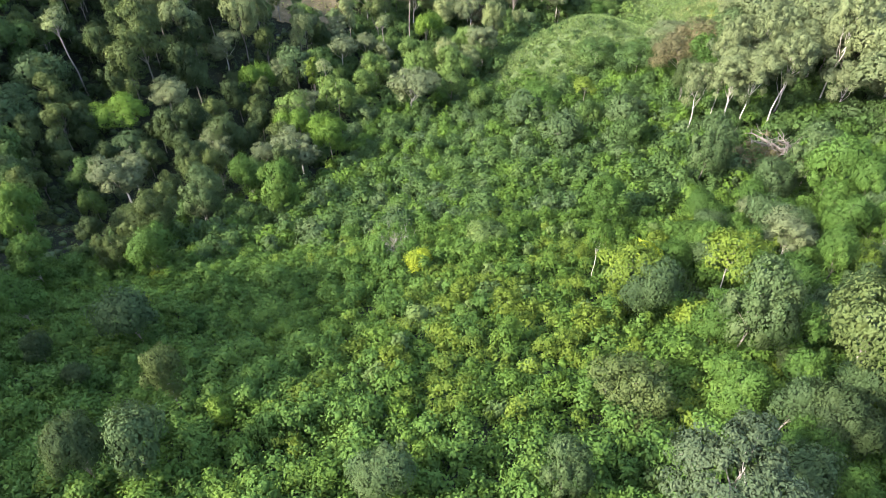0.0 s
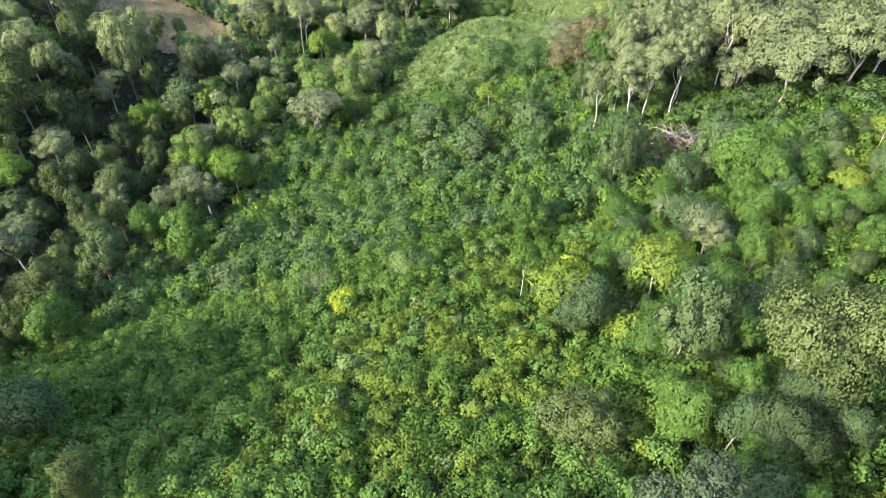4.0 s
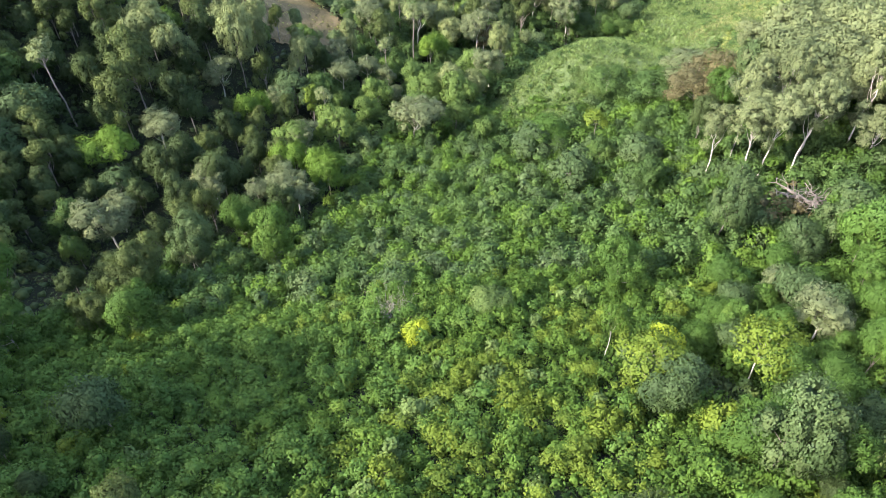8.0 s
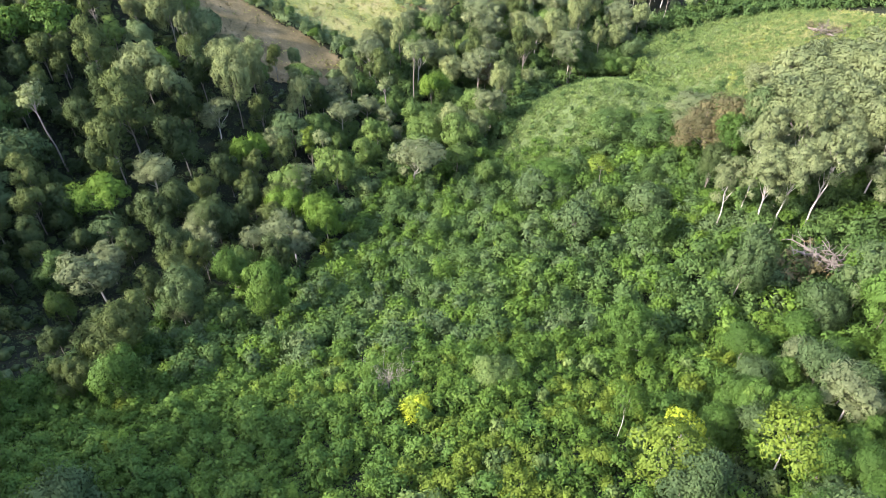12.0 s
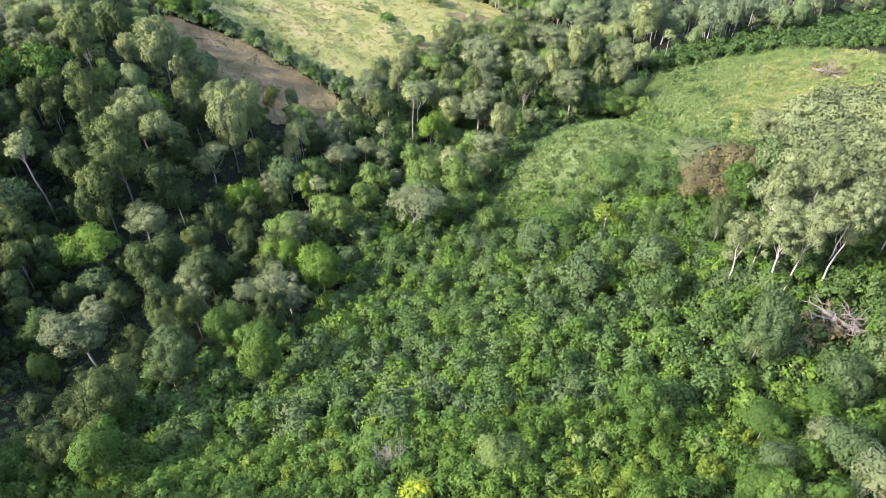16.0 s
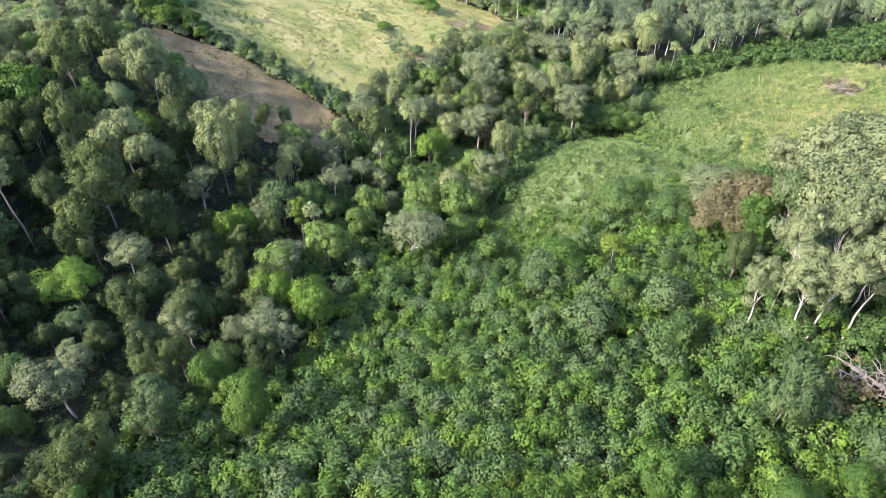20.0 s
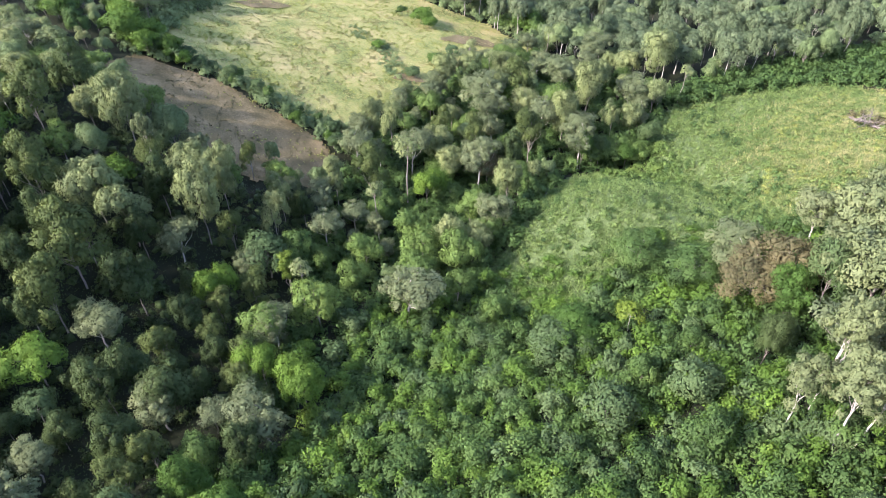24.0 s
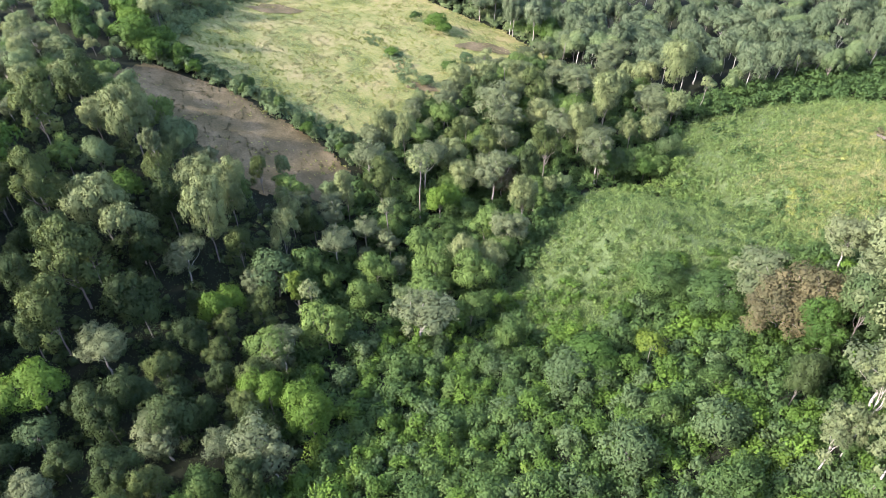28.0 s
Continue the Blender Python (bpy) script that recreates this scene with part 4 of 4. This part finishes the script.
undergrowth("undergrowth", NEAR, 0.95, 0.9, M_THICKET, "low leafy undergrowth between the shrubs of the spur", 34, 0.27, 21)
# M_DEEP puts the shade of the wood floor into these leaves
undergrowth("undergrowth", LEFT_WOOD, 2.4, 0.9, M_DEEP, "sparse undergrowth on the forest floor, leaves darkened to give its shade", 26, 0.30, 20)
undergrowth("undergrowth", FAR, 1.35, 1.0, M_VINE, "low creepers and saplings on the valley side", 26, 0.36, 22)
CREST = lambda x, y: np.exp(-((x - 8) / 12) ** 2) * np.exp(-((y - 36) / 12) ** 2)
spots = scatter(NEAR, 1.95, HOLLOW + [c for c in CLEAR if c[2] < 1.6], 23)
green, bright, blue, straw = shared_out(spots, (lambda x, y: 1.0 + 0 * x, lambda x, y: 0.10 + 2.2 * CREST(x, y), lambda x, y: 0.25 + 1.6 * np.clip((-2 - x) / 12, 0, 1) + 0.35 * (x > 19) * (y < 50) + 1.0 * np.clip((27 - y) / 10, 0, 1) + 0.3 * wobble(x, y, 9.0), lambda x, y: 0.06 + 0.5 * CREST(x, y) * (wobble(x, y, 5.0) > 0)), 24)
bushes("shrubs", green, 1.1, 2.0, M_THICKET, "mid-green leafy shrubs crowding the spur", 8, 54, 0.24, 25)
bushes("shrubs", bright, 1.0, 1.8, M_YELLOW_GREEN, "sunlit yellow-green shrubs along the crest", 8, 60, 0.22, 26)
bushes("shrubs", blue, 1.2, 2.2, M_FLANK, "dark green shrubs on the flanks of the spur", 8, 54, 0.25, 27)
bushes("shrubs", straw, 0.9, 1.4, M_GRASS, "straw-green grassy shrubs on the crest", 8, 56, 0.30, 28)
spots = scatter(FAR, 2.6, [c for c in CLEAR if c[2] < 1.6], 33)
vine, green, blue, bright = shared_out(spots, (lambda x, y: 1.0 + 0 * x, lambda x, y: 0.55 + 0 * x, lambda x, y: 0.35 + 0.3 * wobble(x, y, 9.0), lambda x, y: 0.10 + 0.35 * np.exp(-((x - 27) / 9) ** 2 - ((y - 95) / 22) ** 2)), 34)
bushes("scrub", vine, 1.6, 3.0, M_VINE, "fresh green creeper-covered scrub in the valley", 10, 58, 0.36, 35)
bushes("scrub", green, 1.5, 2.9, M_THICKET, "mid-green valley scrub", 10, 58, 0.35, 36)
bushes("scrub", blue, 1.6, 3.1, M_BLUE, "blue-green valley scrub", 10, 58, 0.36, 37)
bushes("scrub", bright, 1.6, 2.6, M_LIME, "bright lime-green scrub", 9, 58, 0.36, 38)
VALLEY = [(-26, 90), (-18, 100), (-18, 121), (-9, 121), (0, 126), (7, 129), (12, 138), (18, 150), (26, 167), (36, 172), (44, 172), (49, 186), (60, 204), (42, 224), (27, 238), (14, 228), (2, 216), (-1, 204), (-12, 190), (-20, 176), (-22, 160), (-26, 140)]
bushes("scrub", scatter(VALLEY, 3.0, (), 42), 1.7, 2.6, M_VINE, "green creeper-covered scrub between the valley trees", 8, 34, 0.50, 43)
WOOD_FLOOR = [(-46, 66), (-28, 86), (-24, 100), (-24, 150), (-48, 150), (-70, 170), (-90, 150), (-80, 84)]
# dark leaf colour stands in for the shade beneath the crowns
bushes("scrub", scatter(WOOD_FLOOR, 4.2, (), 55), 1.4, 1.6, M_DEEP, "scrub on the floor of the wood, shade put into its leaf colour", 6, 30, 0.36, 56)
bushes("scrub", scatter(FAR_SCRUB, 2.6, (), 39), 1.9, 3.4, M_VINE, "dense green scrub above the far grass slope", 9, 30, 0.58, 40)
HEDGE = [(-71, 185), (-60, 185), (-49, 184.5), (-39, 180), (-30, 174.5), (-24, 168), (-18, 172), (-18, 186), (-24, 178), (-30, 181), (-39, 185), (-49, 188), (-60, 191.5), (-69, 195)]
bushes("scrub", scatter(HEDGE, 1.9, (), 57), 1.3, 2.0, M_FOREST, "low green scrub along the hedge", 8, 30, 0.40, 58)
for x, y in scatter(HEDGE, 3.2, (), 41):
    if x > -58 and rng.uniform() < 0.35:
        continue
    plant("slope_tree", x, y, rng.uniform(2.2, 3.8) if x > -60 else rng.uniform(4, 6.5), label="bushy green tree in the hedge between field and pasture")


def grass(name, ring, count, long, leaf, label, seed, lean=0.5, soft_edge=0.0):
    """Tufts of arching blades."""
    r = np.random.default_rng(seed)
    xs, ys = zip(*ring)
    p = np.stack([r.uniform(min(xs), max(xs), count), r.uniform(min(ys), max(ys), count)], 1)
    p = p[inside(p[:, 0] + 5 * wobble(p[:, 0], p[:, 1], 9.0, 4.0) + soft_edge * r.normal(size=len(p)), p[:, 1] + soft_edge * r.normal(size=len(p)), ring)]
    n, k = len(p), 4
    z = height(p[:, 0], p[:, 1])
    a = r.uniform(0, 2 * math.pi, (n, k))
    L = long * r.uniform(0.6, 1.3, (n, k)) * (1 + 0.35 * wobble(p[:, 0], p[:, 1], 3.0, seed))[:, None]
    way = np.stack([np.cos(a), np.sin(a), 0 * a], -1)
    side = np.stack([-np.sin(a), np.cos(a), 0 * a], -1) * (0.035 * L)[..., None]
    root = np.stack([p[:, 0], p[:, 1], z], -1)[:, None] + way * 0.1
    mid = root + way * (L * lean * 0.35)[..., None] + np.array((0, 0, 0.7)) * L[..., None]
    tip = root + way * (L * lean)[..., None] + np.array((0, 0, 0.85)) * L[..., None]
    co = np.stack([root, mid - side, tip, mid + side], 2).reshape(-1, 3)
    tone = np.repeat(np.clip(r.normal(0.45, 0.22, n), 0, 1), k)
    ob = new(name, mesh_of(name, co, np.arange(len(co)).reshape(-1, 4), leaf, tone))
    return tagged(ob, label, "grass", kind="stuff")


grass("tall_grass", KNOLL, 34000, 0.75, M_GRASS, "tall green grass covering the rounded knoll", 31)
GRASS_EAST = [(60, 150), (66, 172), (84, 188), (96, 182), (98, 160), (86, 132), (66, 126), (56, 128), (54, 138)]
grass("tall_grass", GRASS_SLOPE, 40000, 0.75, M_GRASS, "tall green grass on the far hillside", 32)
grass("dry_grass", GRASS_EAST, 40000, 0.75, M_DRY, "pale straw-coloured grass high on the hillside", 34, soft_edge=4.5)
grass("short_grass", PASTURE, 36000, 0.36, M_GRAZED, "short yellowish grazed grass of the pasture", 33)
bushes("weeds", scatter(KNOLL, 2.0, (), 45), 0.8, 0.5, M_GRASS, "leafy weeds among the grass of the knoll", 5, 20, 0.30, 46)
bushes("weeds", scatter(GRASS_SLOPE, 1.9, (), 47), 1.0, 0.6, M_GRASS, "leafy weeds among the grass of the hillside", 5, 18, 0.34, 48)
p = scatter(GRASS_SLOPE, 2.8, (), 73)
bushes("weeds", p[(p[:, 0] < 62) & (wobble(p[:, 0], p[:, 1], 8.0, 7.0) > -0.2)], 1.2, 0.7, M_VINE, "green creepers spreading over the hillside grass", 5, 22, 0.38, 74)
bushes("weeds", scatter(KNOLL, 3.4, (), 49), 0.9, 0.6, M_VINE, "green creepers among the grass of the knoll", 6, 24, 0.30, 50)
p = scatter([(5, 128), (14, 130), (26, 127), (38, 130), (50, 128), (48, 121), (40, 121), (33, 122), (28, 118), (21, 116), (14, 114), (8, 118)], 3.3, (), 59)
bushes("scrub", p, 1.1, 1.6, M_THICKET, "scattered green bushes at the foot of the knoll", 9, 28, 0.22, 60)
p = np.random.default_rng(51).uniform((-72, 174), (32, 290), (9500, 2))
p = p[inside(p[:, 0], p[:, 1], PASTURE)]
dry = wobble(p[:, 0] * 0.6 + p[:, 1] * 0.5, p[:, 1] - p[:, 0], 5.0, 2.0) + 0.5 * wobble(p[:, 0], p[:, 1], 16.0, 6.0) > 0.0
bushes("tussocks", p[dry], 0.6, 0.14, M_DRY, "dry straw-coloured tussocks in the pasture", 3, 10, 0.34, 52)
bushes("tussocks", p[~dry], 0.6, 0.12, M_GRAZED, "grazed green tussocks in the pasture", 3, 10, 0.30, 53)
p = np.random.default_rng(81).uniform((-72, 150), (-20, 188), (3200, 2))
p = p[inside(p[:, 0], p[:, 1], BROWN_FIELD)]
FIELD_EDGE = [(-67, 186), (-66, 200), (-67, 215), (-65, 235), (-67, 248), (-60, 264), (-40, 279), (-17, 289), (-6, 282), (15, 271), (30, 247), (34, 250), (18, 275), (-5, 287), (-17, 294), (-42, 285), (-64, 270), (-74, 248), (-72, 215), (-75, 190)]
bushes("scrub", scatter(FIELD_EDGE, 2.1, (), 84), 1.5, 2.4, M_FOREST, "dark scrub along the upper edge of the pasture", 7, 22, 0.5, 85)
bushes("stubble", p[::2], 0.32, 0.10, M_RUST, "withered brown stubble on the bare field", 3, 8, 0.28, 82)
bushes("stubble", p[1::2][wobble(p[1::2, 0], p[1::2, 1], 9.0, 8.0) > -0.1], 0.32, 0.10, M_GRAZED, "thin green regrowth on the bare field", 3, 8, 0.26, 83)
RUN = [(-30, 243), (-24, 239), (-16, 228), (-12, 216), (-5, 208), (-9, 204), (-17, 212), (-20, 224), (-28, 235)]
p = scatter(RUN, 1.9, (), 71)
bushes("weeds", p[wobble(p[:, 0], p[:, 1], 4.0, 5.0) > -0.1], 0.8, 0.9, M_FOREST, "dark green weeds along a run in the pasture", 6, 18, 0.34, 72)
for name, ring, what in (
        ("bare_scar", [(-2, 244), (3, 252), (9, 253), (14, 249), (16, 244), (9, 243), (3, 242)], "bare dark earth scar under the crest of the pasture"),
        ("bare_patch", [(-62, 244), (-60, 252), (-54, 255), (-48, 252), (-50, 246), (-56, 243)], "bare trodden brown earth high in the pasture"),
        ("bare_hollow", [(-15, 208), (-13, 212), (-7, 212), (-6, 209), (-10, 207)], "bare brown bank in a hollow of the pasture")):
    xs, ys = zip(*ring)
    tagged(sheet(name, np.arange(min(xs) - 2, max(xs) + 2, 0.5), np.arange(min(ys) - 2, max(ys) + 2, 0.5), 0.42, M_SOIL, ring, 0.06), what, "bare earth", kind="structure")
for x, y, tall, crown in ((-8.3, 257.9, 4.5, 3.0), (-5.5, 254.5, 3.5, 2.2), (-14.5, 261.5, 3.5, 2.2), (-19.5, 226.5, 2.2, 1.6), (-9.5, 211.5, 2.6, 2.0), (-3.0, 222, 3.0, 2.0), (1.5, 232, 2.6, 1.8)):
    plant("slope_tree", x, y, tall, crown=crown, label="bushy green tree standing alone in the pasture")
p = np.random.default_rng(86).uniform((54, 126), (98, 188), (1500, 2))
bushes("weeds", p[inside(p[:, 0], p[:, 1], GRASS_EAST)], 0.7, 0.3, M_GRAZED, "straw-coloured dry weeds high on the hillside", 4, 12, 0.34, 87)
GULLY = [(34, 166), (43, 160), (46, 152), (49, 160), (49, 176), (47, 186), (40, 176)]
bushes("scrub", scatter(GULLY, 1.9, (), 61), 1.1, 1.7, M_FRESH, "green scrub in the gully beside the knoll", 9, 24, 0.28, 62)
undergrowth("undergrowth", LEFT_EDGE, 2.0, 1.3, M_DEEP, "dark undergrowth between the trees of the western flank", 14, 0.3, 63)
BEHIND = [(-44, -40), (-44, 8), (-30, 7), (30, 7), (46, 10), (46, -40)]
bushes("shrubs", scatter(BEHIND, 3.4, (), 64), 1.8, 2.2, M_THICKET, "green shrubs on the upper hillside", 9, 18, 0.34, 65)
# shrubs added in dark leaves, to give the hollow the shade it lacks
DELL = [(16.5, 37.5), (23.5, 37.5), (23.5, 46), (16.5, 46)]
bushes("shrubs", scatter(DELL, 1.25, (), 66), 0.8, 0.6, M_DEEP, "low shrubs added in the hollow, dark leaves standing in for its shade", 8, 24, 0.16, 67)
